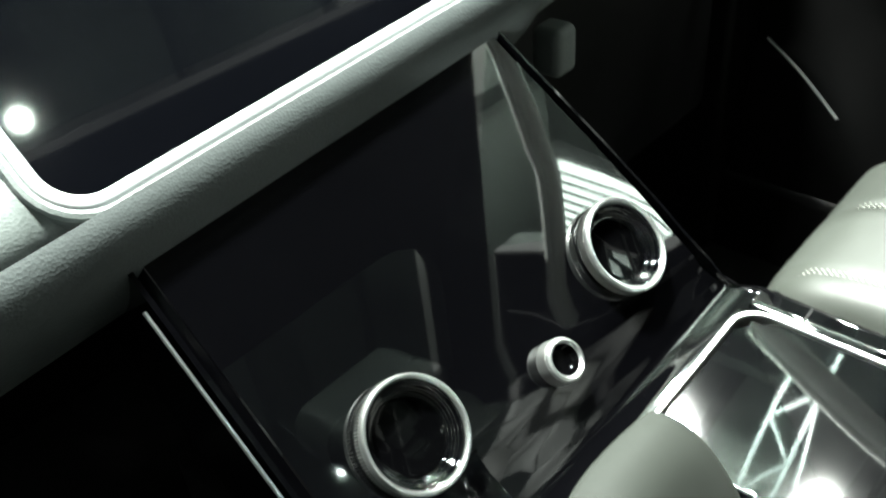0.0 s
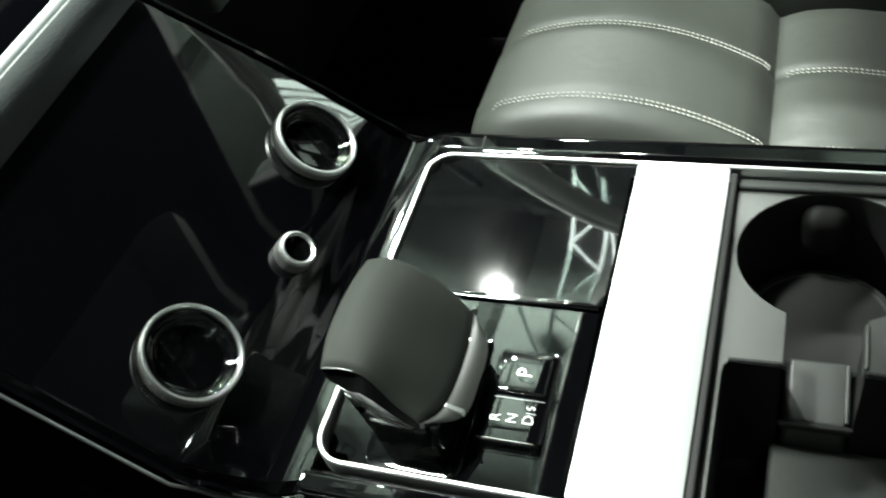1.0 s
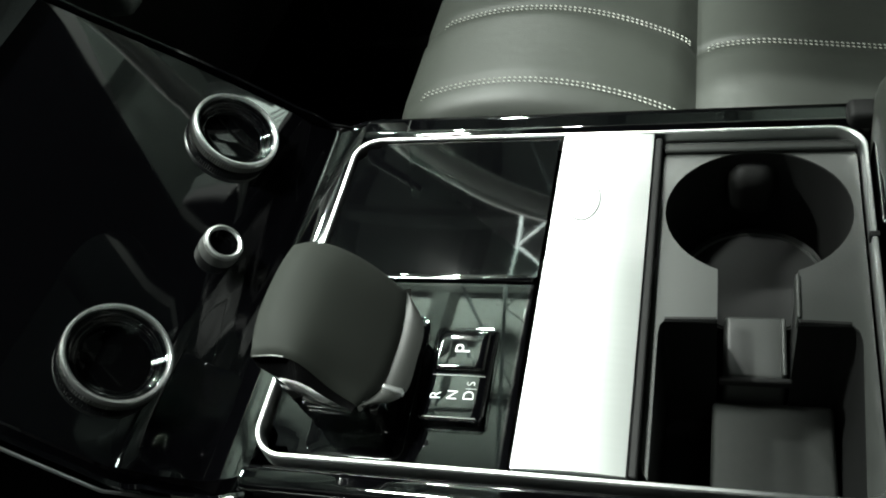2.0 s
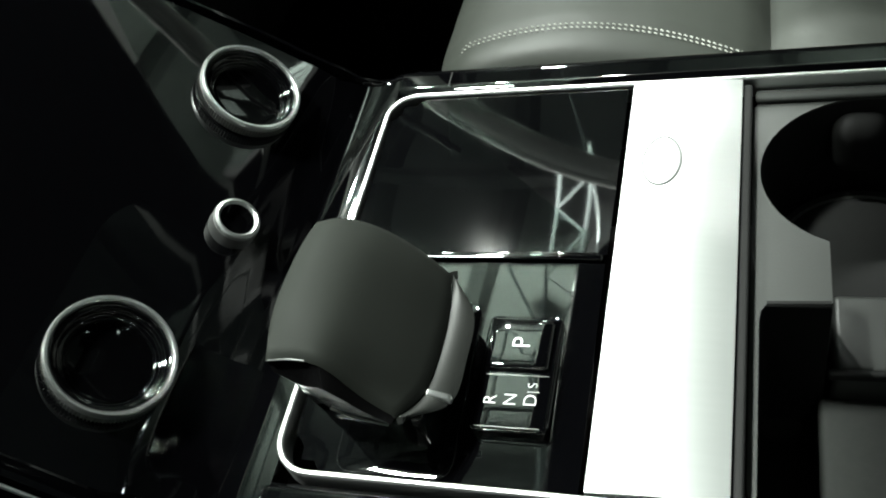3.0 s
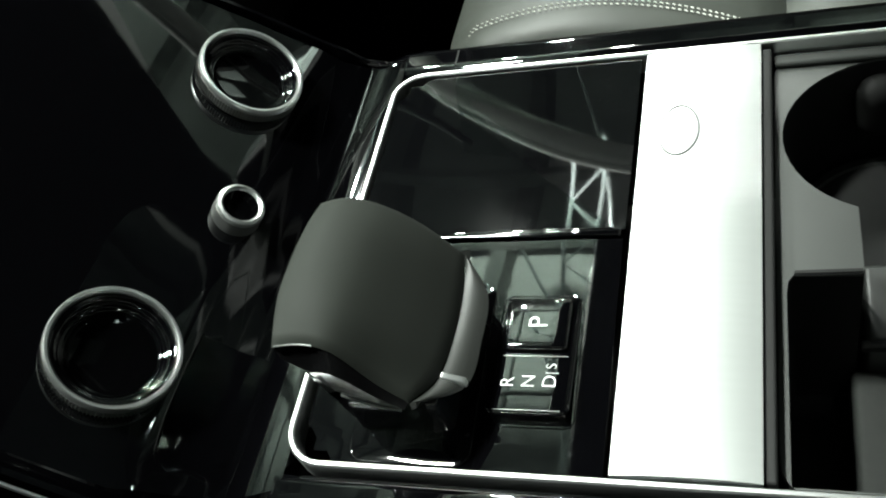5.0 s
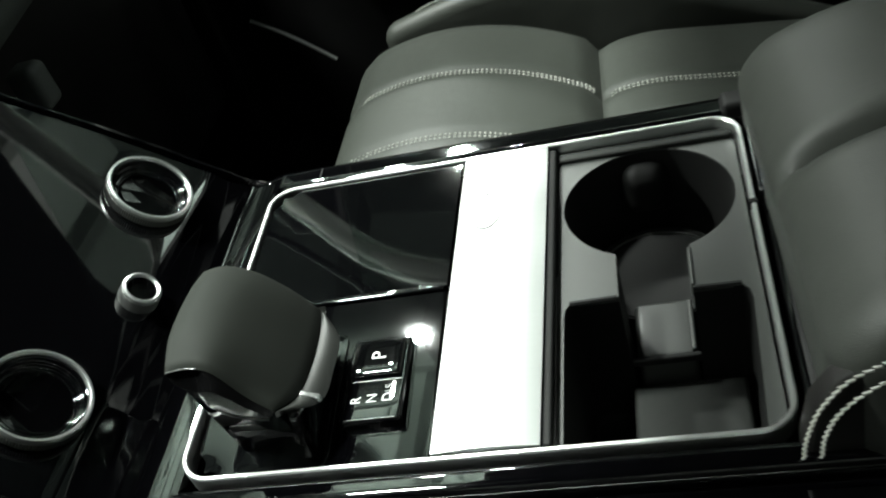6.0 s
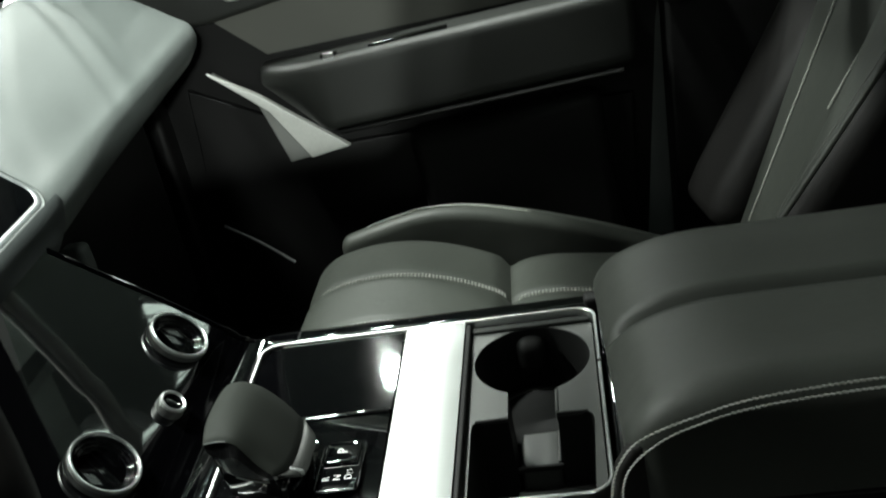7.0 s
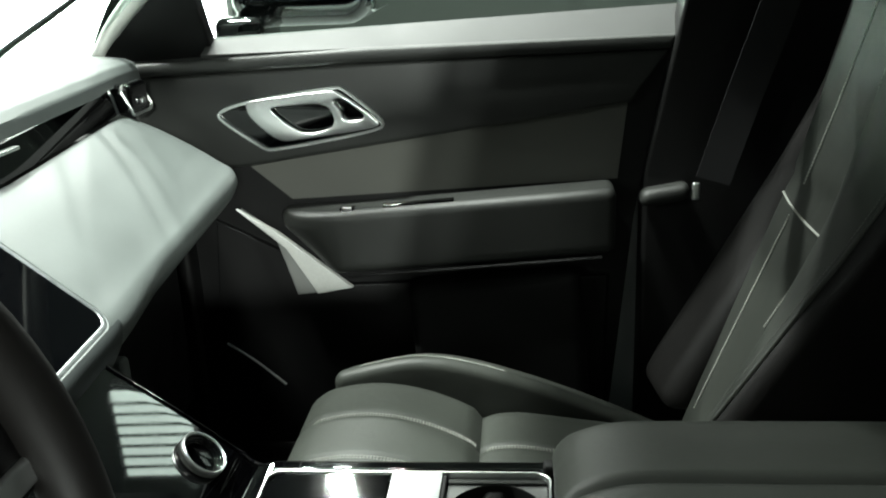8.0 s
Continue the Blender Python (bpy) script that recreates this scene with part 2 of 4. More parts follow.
def surface(fn, nu, nv, thick, bm=None):
    """A sheet fn(u, v), u and v from 0 to 1, with its back laid thick below it along the sheet's own normal."""
    bm = bm or bmesh.new()
    top = [[Vector(fn(i / nu, j / nv)) for j in range(nv + 1)] for i in range(nu + 1)]
    a = [[bm.verts.new(p) for p in row] for row in top]
    b = []
    for i in range(nu + 1):
        row = []
        for j in range(nv + 1):
            du = top[min(i + 1, nu)][j] - top[max(i - 1, 0)][j]
            dv = top[i][min(j + 1, nv)] - top[i][max(j - 1, 0)]
            nrm = du.cross(dv)
            nrm = nrm.normalized() if nrm.length > 1e-12 else Vector((0, 0, 1))
            row.append(bm.verts.new(top[i][j] - nrm * thick))
        b.append(row)
    for i in range(nu):
        for j in range(nv):
            bm.faces.new((a[i][j], a[i + 1][j], a[i + 1][j + 1], a[i][j + 1]))
            bm.faces.new((b[i][j], b[i][j + 1], b[i + 1][j + 1], b[i + 1][j]))
    rim = [(i, 0) for i in range(nu)] + [(nu, j) for j in range(nv)] + [(i, nv) for i in range(nu, 0, -1)] + [(0, j) for j in range(nv, 0, -1)]
    for k, (i, j) in enumerate(rim):
        p, q = rim[(k + 1) % len(rim)]
        bm.faces.new((a[i][j], b[i][j], b[p][q], a[p][q]))
    return bm


def curve(points, n):
    """Points on a smooth line through the given ones, evenly by index."""
    pts = [Vector(p) for p in points]
    out = []
    for k in range(n + 1):
        s = k / n * (len(pts) - 1)
        i = min(int(s), len(pts) - 2)
        f = s - i
        p0, p1, p2, p3 = pts[max(i - 1, 0)], pts[i], pts[i + 1], pts[min(i + 2, len(pts) - 1)]
        out.append(0.5 * ((2 * p1) + (p2 - p0) * f + (2 * p0 - 5 * p1 + 4 * p2 - p3) * f * f + (3 * p1 - p0 - 3 * p2 + p3) * f ** 3))
    return out


def stitches(line, spacing=0.0042, length=0.0032, r=0.00055, slant=0.25, up=(0, 0, 1)):
    """A run of single sewn stitches along a line, each a small raised capsule."""
    bm = bmesh.new()
    pts = [Vector(p) for p in line]
    walked, nextat = 0.0, 0.0
    for a, b in zip(pts, pts[1:]):
        step = (b - a).length
        if step < 1e-9:
            continue
        t = (b - a) / step
        side = t.cross(Vector(up)).normalized()
        while nextat <= walked + step:
            c = a + t * (nextat - walked)
            d = (t + side * slant).normalized() * length / 2
            n = side.cross(t)
            ends = [c - d, c - d * 0.6, c + d * 0.6, c + d]
            rings = []
            for q, rad, lift in zip(ends, (0.3, 1, 1, 0.3), (-0.3, 0.4, 0.4, -0.3)):
                rings.append([bm.verts.new(q + n * (r * lift + r * rad * math.sin(w)) + side * r * rad * math.cos(w)) for w in (0, 1.26, 2.51, 3.77, 5.03)])
            for p, q in zip(rings, rings[1:]):
                for k in range(5):
                    bm.faces.new((p[k], p[(k + 1) % 5], q[(k + 1) % 5], q[k]))
            bm.faces.new(rings[0])
            bm.faces.new(rings[-1])
            nextat += spacing
        walked += step
    return bm


def letters(text, size, m, parent, label=""):
    cu = bpy.data.curves.new("text", "FONT")
    cu.body, cu.size, cu.align_x, cu.align_y, cu.extrude = text, size, "CENTER", "CENTER", 0.0001
    cu.offset = -0.00013
    tmp = bpy.data.objects.new("text", cu)
    scene.collection.objects.link(tmp)
    bpy.context.view_layer.update()
    me = bpy.data.meshes.new_from_object(tmp.evaluated_get(bpy.context.evaluated_depsgraph_get()))
    bpy.data.objects.remove(tmp)
    me.transform(m)
    me.materials.clear()
    me.materials.append(WHITE_INK)
    ob = new("letter", me)
    ob.parent = parent
    if label:
        ob["label"] = label
    return ob


def eased(loop, times=2):
    """A closed outline with its corners cut round."""
    for _ in range(times):
        loop = [(a[0] * w + b[0] * (1 - w), a[1] * w + b[1] * (1 - w)) for a, b in zip(loop, loop[1:] + loop[:1]) for w in (0.78, 0.22)]
    return loop


def flat_y(y, sign=-1):
    """Places a plate in a plane across the car: u along the car, v up, its face towards the cabin."""
    return lambda u, v, w: Vector((u, y + sign * w, v))


SLOPE = radians(44.0)
PN = Vector((math.sin(SLOPE), 0, math.cos(SLOPE)))
PU = Vector((-math.cos(SLOPE), 0, math.sin(SLOPE)))
P0 = Vector((-0.1600, 0, 0.0398))


def on_panel(s, y, h=0.0):
    """A place on the sloping control panel: s up its slope, h above it."""
    return P0 + PU * s + PN * h + Vector((0, y, 0))


def panel_frame(s, y, h=0.0):
    m = Matrix((Vector((0, 1, 0)), PU, PN)).transposed()
    # axes: x to the passenger, y up the slope, z out of the panel
    return Matrix.Translation(on_panel(s, y, h)) @ m.to_4x4()


# ---------------- the hall ----------------
def build_hall():
    bm = bmesh.new()
    bmesh.ops.create_grid(bm, x_segments=1, y_segments=1, size=30)
    for v in bm.verts:
        v.co.z = -0.95
    tagged(part("ground", bm, HALL_FLOOR, smooth=0), "grey carpeted exhibition hall floor", "floor", kind="structure")
    for name, lo, hi in (("wall_east", (-14, 12, -1), (14, 12.3, 9)), ("wall_west", (-14, -12.3, -1), (14, -12, 9)),
                         ("wall_north", (-14.3, -12.3, -1), (-14, 12.3, 9)), ("wall_south", (14, -12.3, -1), (14.3, 12.3, 9)),
                         ("ceiling", (-14.3, -12.3, 9), (14.3, 12.3, 9.2))):
        tagged(part(name, soft_box(lo, hi, 0.01, 1), HALL_ROOF if name == "ceiling" else HALL_WALL, smooth=0), "dim grey exhibition hall " + name.split("_")[0], "wall" if "wall" in name else "ceiling", kind="structure")
    for k, (at, radius, watts) in enumerate(LAMPS):
        # a can round each lamp, open towards the car
        lamp = thing("hall_lamp", "bright round spotlight hung under the hall roof", "lamp", "hall lamps", at=at)
        lamp.matrix_world = look(at, (0, 0.1, 0))
        part("housing", lathe([(radius * 1.25, -0.02), (radius * 1.3, 0.0), (radius * 1.3, 0.35), (radius * 0.5, 0.5), (0, 0.5), (0, 0.48), (radius * 1.2, 0.3), (radius * 1.2, 0.02)], 32, closed=False), PLASTIC, lamp)
        part("hanger", sweep([Vector((0, 0, 0.45)), lamp.matrix_world.inverted() @ Vector((at[0], at[1], 9.02))], circle(0.02, 6), up=(1, 0, 0)), TRUSS_METAL, lamp)
    for x, y in ((4.0, -2.0), (5.0, 1.5), (6.0, -0.5), (7.0, 2.6), (4.6, 0.3), (8.0, -2.5), (9.0, 1.0), (0.2, -3.4), (1.2, 4.9), (6.3, 3.15), (-4.6, -2.3)):
        lamp = thing("ceiling_lamp", "small round lamp hung under the hall roof", "lamp", "small hall lamps", at=(x, y, 5.0))
        part("lens", lathe([(0, 0), (0.05, 0.0), (0.05, 0.01), (0, 0.01)], 16), BULB_GLOW, lamp, "glowing lens")
        part("housing", lathe([(0.058, 0.0), (0.06, 0.012), (0.05, 0.16), (0, 0.18)], 16, Matrix.Translation((0, 0, 0.005))), PLASTIC, lamp)
        part("hanger", sweep([(0, 0, 0.17), (0, 0, 4.02)], circle(0.008, 6), up=(1, 0, 0)), TRUSS_METAL, lamp)
    tagged(part("stand_wall", soft_box((-7.0, 3.4, -0.95), (-1.15, 3.5, 1.15), 0.02, 1), WALL_WHITE, smooth=0), "pale exhibition stand wall", "wall", kind="structure")
    for x0, x1, z0, z1 in ((1.42, 1.98, 1.48, 1.98), (2.15, 3.62, 1.78, 2.62)):
        box = thing("light_panel", "backlit white exhibition panel with dark ribs", "light panel", "light panels")
        part("casing", soft_box((x0, 3.46, z0), (x1, 3.60, z1), 0.02, 1), PLASTIC, box)
        part("diffuser", soft_box((x0 + 0.03, 3.44, z0 + 0.03), (x1 - 0.03, 3.455, z1 - 0.03), 0.003, 1), PANEL_GLOW, box, "glowing white diffuser")
        n = max(3, int((x1 - x0 - 0.06) / 0.06))
        for k in range(1, n):
            x = x0 + 0.03 + k * (x1 - x0 - 0.06) / n
            part("rib", soft_box((x - 0.006, 3.42, z0 + 0.01), (x + 0.006, 3.438, z1 - 0.01), 0.004, 1), PLASTIC, box)
        for x in (x0 + 0.03, x1 - 0.09):
            part("leg", soft_box((x, 3.48, -0.95), (x + 0.06, 3.58, z0 + 0.02), 0.01, 1), PLASTIC, box)
    for k in range(9):
        x = -9.0 + 1.9 * k
        tagged(part("roof_beam", soft_box((x, -12, 8.55), (x + 0.22, 12, 9.0), 0.02, 1), HALL_WALL, smooth=0), "dark steel beam under the hall roof", "beam", "roof beams")
    for k in range(4):
        y = 2.2 + 2.1 * k
        tagged(part("roof_purlin", soft_box((-14, y, 8.35), (14, y + 0.12, 8.55), 0.02, 1), HALL_WALL, smooth=0), "dark steel purlin under the hall roof", "beam", "roof purlins")
    # housings for the added uplights that brighten the ceiling
    for at, aim, watts in CEILING_FILLS:
        fill_lamp = thing("ceiling_fill_lamp", "unseen black floodlight added on the hall floor to brighten the ceiling", "lamp", "floodlights", at=at)
        part("housing", lathe([(0.26, 0.0), (0.27, -0.03), (0.18, -0.18), (0, -0.20), (0, -0.18), (0.16, -0.16), (0.25, -0.03)], 24), PLASTIC, fill_lamp)
        part("foot", soft_box((-0.15, -0.15, -0.255), (0.15, 0.15, -0.19), 0.01, 1), PLASTIC, fill_lamp)
    # lattice girder above the passenger's side
    truss = thing("lattice_girder", "pale metal lattice girder under the hall roof", "girder")
    a, b = Vector((-1.05, 3.05, 4.2)), Vector((-1.21, 4.61, 4.2))
    d = (b - a).normalized()
    side = d.cross(Vector((0, 0, 1)))
    for s in (-0.10, 0.10):
        part("chord", sweep([a - d * 3 + side * s, b + side * s], circle(0.013, 8)), TRUSS_METAL, truss)
    for i in (-2, 5):
        p = a + d * i * 0.26
        part("hanger", sweep([p + side * 0.10, p + side * 0.10 + Vector((0, 0, 4.85))], circle(0.008, 6), up=(1, 0, 0)), TRUSS_METAL, truss)
    for i in range(-8, 6):
        p = a + d * i * 0.26
        s = 0.10 if i % 2 else -0.10
        part("brace", sweep([p + side * s, p + d * 0.26 - side * s], circle(0.009, 6)), TRUSS_METAL, truss)


build_hall()


# ---------------- car shell ----------------
def build_shell():
    car = thing("car_shell", "pale pillars and black headliner of a glass-roofed car", "car body")
    # roof frame round the glass roof
    outer = rounded(-0.14, -0.445, 2.2, 0.640, 0.12, 6)
    hole = rounded(0.26, -0.37, 1.6, 0.565, 0.10, 6)
    crown = lambda v: 0.035 * (1 - ((v - 0.0975) / 0.54) ** 2)
    part("roof_frame", fill(outer, lambda u, v, w: Vector((u, v, 0.585 + 0.02 * min(1, max(0, u / 0.4)) + crown(v) + w)), 0.03, holes=[hole]), LINER_DARK, car, "black cloth headliner frame round a glass roof")
    rail = curve([(-0.70, 0.85, 0.12), (-0.545, 0.835, 0.28), (-0.455, 0.80, 0.375), (-0.32, 0.725, 0.462), (-0.15, 0.675, 0.515), (-0.02, 0.668, 0.543), (0.07, 0.695, 0.540), (0.19, 0.715, 0.515), (0.32, 0.72, 0.493), (1.0, 0.72, 0.480), (2.0, 0.72, 0.45)], 48)
    for flip in (False, True):
        line = [Vector((p.x, 0.195 - p.y, p.z)) for p in rail] if flip else rail
        inner = 1 if flip else -1
        part("roof_rail", sweep(line, circle(0.014, 12, 0.8)), RAIL, car, "grey cloth-covered roof rail and pillar")
        part("rail_edge", sweep([p + Vector((0, inner * 0.010, 0.010)) for p in line], circle(0.007, 10)), LINER, car, "pale trim along the roof rail")
    part("glass_roof", soft_box((0.24, -0.39, 0.650), (1.62, 0.585, 0.656), 0.002, 1), TINTED, car, "dark tinted glass roof")
    part("rear_wall", soft_box((2.2, -0.75, -0.7), (2.25, 0.95, 0.7), 0.01, 1), LEATHER_DARK, car)
    part("floor_pan", soft_box((-1.0, -0.60, -0.50), (2.2, 0.86, -0.45), 0.01, 2), CARPET, car, "black carpet on the car floor")
    part("bulkhead", soft_box((-0.95, -0.62, -0.5), (-0.85, 0.84, 0.25), 0.02, 2), PLASTIC, car)
    part("sill", soft_box((-0.9, 0.80, -0.52), (2.2, 0.90, -0.33), 0.02, 2), PLASTIC, car)
    part("kick_trim", soft_box((-0.84, 0.78, -0.46), (-0.40, 0.83, 0.2), 0.01, 2), PLASTIC, car)
    part("sill_trim", sweep(curve([(-0.3637, 0.797, -0.1475), (-0.317, 0.793, -0.179), (-0.2705, 0.790, -0.2190)], 10), circle(0.0022, 6)), SATIN, car, "thin metal sill line")
    # rear part of the side behind the pillar
    part("rear_door", soft_box((0.52, 0.80, -0.45), (2.2, 0.86, 0.30), 0.02, 2), DOOR_SKIN, car)
    part("rear_sill", soft_box((0.292, 0.766, 0.082), (0.362, 0.80, 0.108), 0.012, 5, lambda p: Vector((p.x, p.y, p.z + 0.16 * (p.x - 0.33)))), DOOR_SKIN, car)
    pil = [(0.30, -0.45), (0.30, 0.12), (0.345, 0.38), (0.375, 0.58), (0.72, 0.58), (0.72, 0.38), (0.66, 0.1), (0.60, -0.45)]
    part("pillar_trim", fill(pil, lambda u, v, w: Vector((u, 0.80 - w - 0.45 * max(0, v - 0.30), v)), 0.06, 0.006), PLASTIC, car, "black pillar trim between the doors")
    # plain unseen driver's side with its window opening, added to shade the passenger door
    side = [(-0.95, -0.5), (2.2, -0.5), (2.2, 0.60), (0.42, 0.60), (0.34, 0.285), (-0.62, 0.26), (-0.95, 0.26)]
    part("driver_side_blocker", fill(side, flat_y(-0.62), 0.04), LEATHER_DARK, car, "dark unseen driver's side of the cabin, added to block light")
    # bonnet and windscreen
    part("cowl", soft_box((-1.45, -0.72, 0.16), (-1.02, 0.92, 0.26), 0.03, 4), PLASTIC, car)
    part("bonnet", soft_box((-2.5, -0.75, 0.10), (-1.30, 0.95, 0.27), 0.08, 8), PAINT, car, "pale painted bonnet")
    ws = part("windscreen", surface(lambda u, v: (-0.60 - 0.50 * (1 - (2 * v - 1) ** 4) * (1 - u) + 0.45 * u, 0.0975 + (v - 0.5) * (1.47 - 0.39 * u), 0.27 + 0.33 * u), 10, 20, 0.004), GLASS, car)
    ws.visible_shadow = False
    part("windscreen_seal", sweep(curve([(-0.73, 0.775, 0.270), (-0.63, 0.760, 0.332), (-0.527, 0.760, 0.391), (-0.43, 0.730, 0.440), (-0.30, 0.680, 0.500)], 24), circle(0.005, 8)), RUBBER, car, "black rubber seal along the windscreen")


build_shell()


# ---------------- dashboard ----------------
def build_dash():
    dash = thing("dashboard", "charcoal leather dashboard with a dark trim strip", "dashboard")

    def lift(y):
        return -0.014 + 0.042 * max(0.0, min(1.0, (y - 0.22) / 0.45))

    low = [(-0.60, 0.03), (-0.42, 0.060), (-0.34, 0.078), (-0.293, 0.096), (-0.2725, 0.1135), (-0.2640, 0.131), (-0.2685, 0.146), (-0.284, 0.157), (-0.32, 0.182), (-0.37, 0.211), (-0.418, 0.232)]
    nose = curve([(x, 0, z) for x, z in low], 44)

    def skin(u, v):
        p = nose[min(44, round(u * 44))]
        y = -0.60 + 1.328 * v
        end = max(0.0, (v - 0.920) / 0.080)
        high = max(0.0, min(1.0, (p.z - 0.10) / 0.07))
        k = lift(y)
        mid = max(0.0, min(1.0, (0.37 - y) / 0.12)) * math.exp(-((p.z - 0.132) / 0.028) ** 2)
        return (p.x - 0.050 * end ** 2.4 + 0.017 * mid, y, p.z + (k * (1 - high) if k < 0 else k * (1 - 0.25 * max(0.0, min(1.0, (p.z - 0.12) / 0.11)))) - 0.006 * end ** 2)

    part("lower_pad", surface(skin, 44, 60, -0.012), DASH_SKIN, dash, "grey leather lower dash pad")

    def top(u, v):
        y = -0.62 + 1.385 * v
        prof = ((-0.428, 0.268), (-0.432, 0.284), (-0.446, 0.294), (-0.48, 0.300), (-0.60, 0.305), (-0.80, 0.300), (-1.12, 0.280))
        s = u * (len(prof) - 1)
        i = min(int(s), len(prof) - 2)
        f = s - i
        x, z = (prof[i][k] * (1 - f) + prof[i + 1][k] * f for k in (0, 1))
        x = -0.43 + (x + 0.43) * (1 - 0.62 * abs(2 * v - 1) ** 5)
        return (x, y, z + 0.018 * max(0, min(1, (y - 0.2) / 0.5)))

    part("top_pad", surface(top, 24, 40, -0.012), DASH_SKIN, dash, "grey leather dash top")
    strip = [(-0.418, 0.236), (-0.430, 0.270)]
    part("trim_strip", surface(lambda u, v: (strip[0][0] + (strip[1][0] - strip[0][0]) * u, -0.60 + 1.328 * v, strip[0][1] + 0.034 * u + max(0, lift(-0.60 + 1.328 * v)) * 0.75), 4, 40, -0.006), GLOSS, dash, "gloss black trim strip")
    for y0, y1 in ((0.35, 0.41),):
        part("air_vent", soft_box((-0.430, y0, 0.262), (-0.420, y1, 0.266), 0.0015, 2), CHROME, dash, "thin bright vent line")
    ev = part("end_vent", soft_box((-0.436, 0.675, 0.252), (-0.408, 0.735, 0.292), 0.006, 3), GLOSS, dash, "gloss black corner air vent")
    loop = [Vector((-0.407 - 0.012 * (q > 0.27), p, q)) for p, q in rounded(0.672, 0.250, 0.738, 0.290, 0.008, 4)]
    part("bezel", sweep(loop, circle(0.0022, 6), closed=True, up=(1, 0, 0)), CHROME, ev)
    part("tab", soft_box((-0.408, 0.70, 0.262), (-0.402, 0.712, 0.270), 0.002, 2), CHROME, ev)
    # glovebox face and under-dash panel
    part("glovebox", soft_box((-0.50, 0.24, -0.22), (-0.40, 0.74, 0.06), 0.02, 4), PLASTIC, dash)
    part("under_panel", soft_box((-0.85, 0.22, -0.02), (-0.42, 0.78, 0.02), 0.01, 2), PLASTIC, dash)
    part("bracket", soft_box((-0.305, 0.281, 0.036), (-0.283, 0.303, 0.068), 0.006, 3), DASH_SKIN, dash)


build_dash()


def build_screen():
    scr = thing("touch_screen", "dark upper touch screen with a satin metal rim", "screen")
    base = Vector((-0.2645, 0, 0.1345))
    slope = radians(39.5)
    up, nrm = Vector((-math.cos(slope), 0, math.sin(slope))), Vector((math.sin(slope), 0, math.cos(slope)))
    place = lambda u, v, w: base + up * (v - 0.0110 * (0.20 - u) / 0.24) + Vector((0, u, 0)) + nrm * (w + 0.012)
    part("housing", fill(rounded(-0.047, -0.0125, 0.2235, 0.170, 0.022), lambda u, v, w: place(u, v, w - 0.001), 0.03, 0.004), DASH_SKIN, scr)
    part("glass", fill(rounded(-0.040, -0.0035, 0.2165, 0.163, 0.016), lambda u, v, w: place(u, v, w + 0.001), 0.004), SCREEN, scr, "black glossy screen glass")
    opening = rounded(-0.039, -0.0025, 0.2155, 0.162, 0.015)
    part("rim", fill(rounded(-0.0445, -0.0083, 0.2205, 0.1665, 0.020), lambda u, v, w: place(u, v, w + 0.0018), 0.006, 0.0016, holes=[opening]), RIM_SATIN, scr, "broad satin metal screen rim")
    lip = [place(u, v, -0.0002) for u, v in rounded(-0.0460, -0.0098, 0.2215, 0.1680, 0.022)]
    part("rim_edge", sweep(lip, circle(0.0022, 8), closed=True, up=nrm), DASH_SKIN, scr, "padded edge along the screen rim")

    # padded roll below the rim, turning under towards the lower panel
    def roll(u, v):
        y = -0.130 + 0.352 * v
        a = radians(125) * u
        full = 0.3 + 0.7 * math.sqrt(1 - (max(0.0, abs(2 * v - 1) - 0.80) / 0.20) ** 2)
        return place(y, -0.0095 - 0.018 * full * math.sin(a), -0.0005 + 0.030 * full * (math.cos(a) - 1))
    # the roll's fall into shade comes from this darkened leather colour
    part("lower_roll", surface(roll, 20, 48, -0.005), ROLL_SHADED_SKIN, scr, "dash leather roll below the screen, coloured dark as in shade")


build_screen()


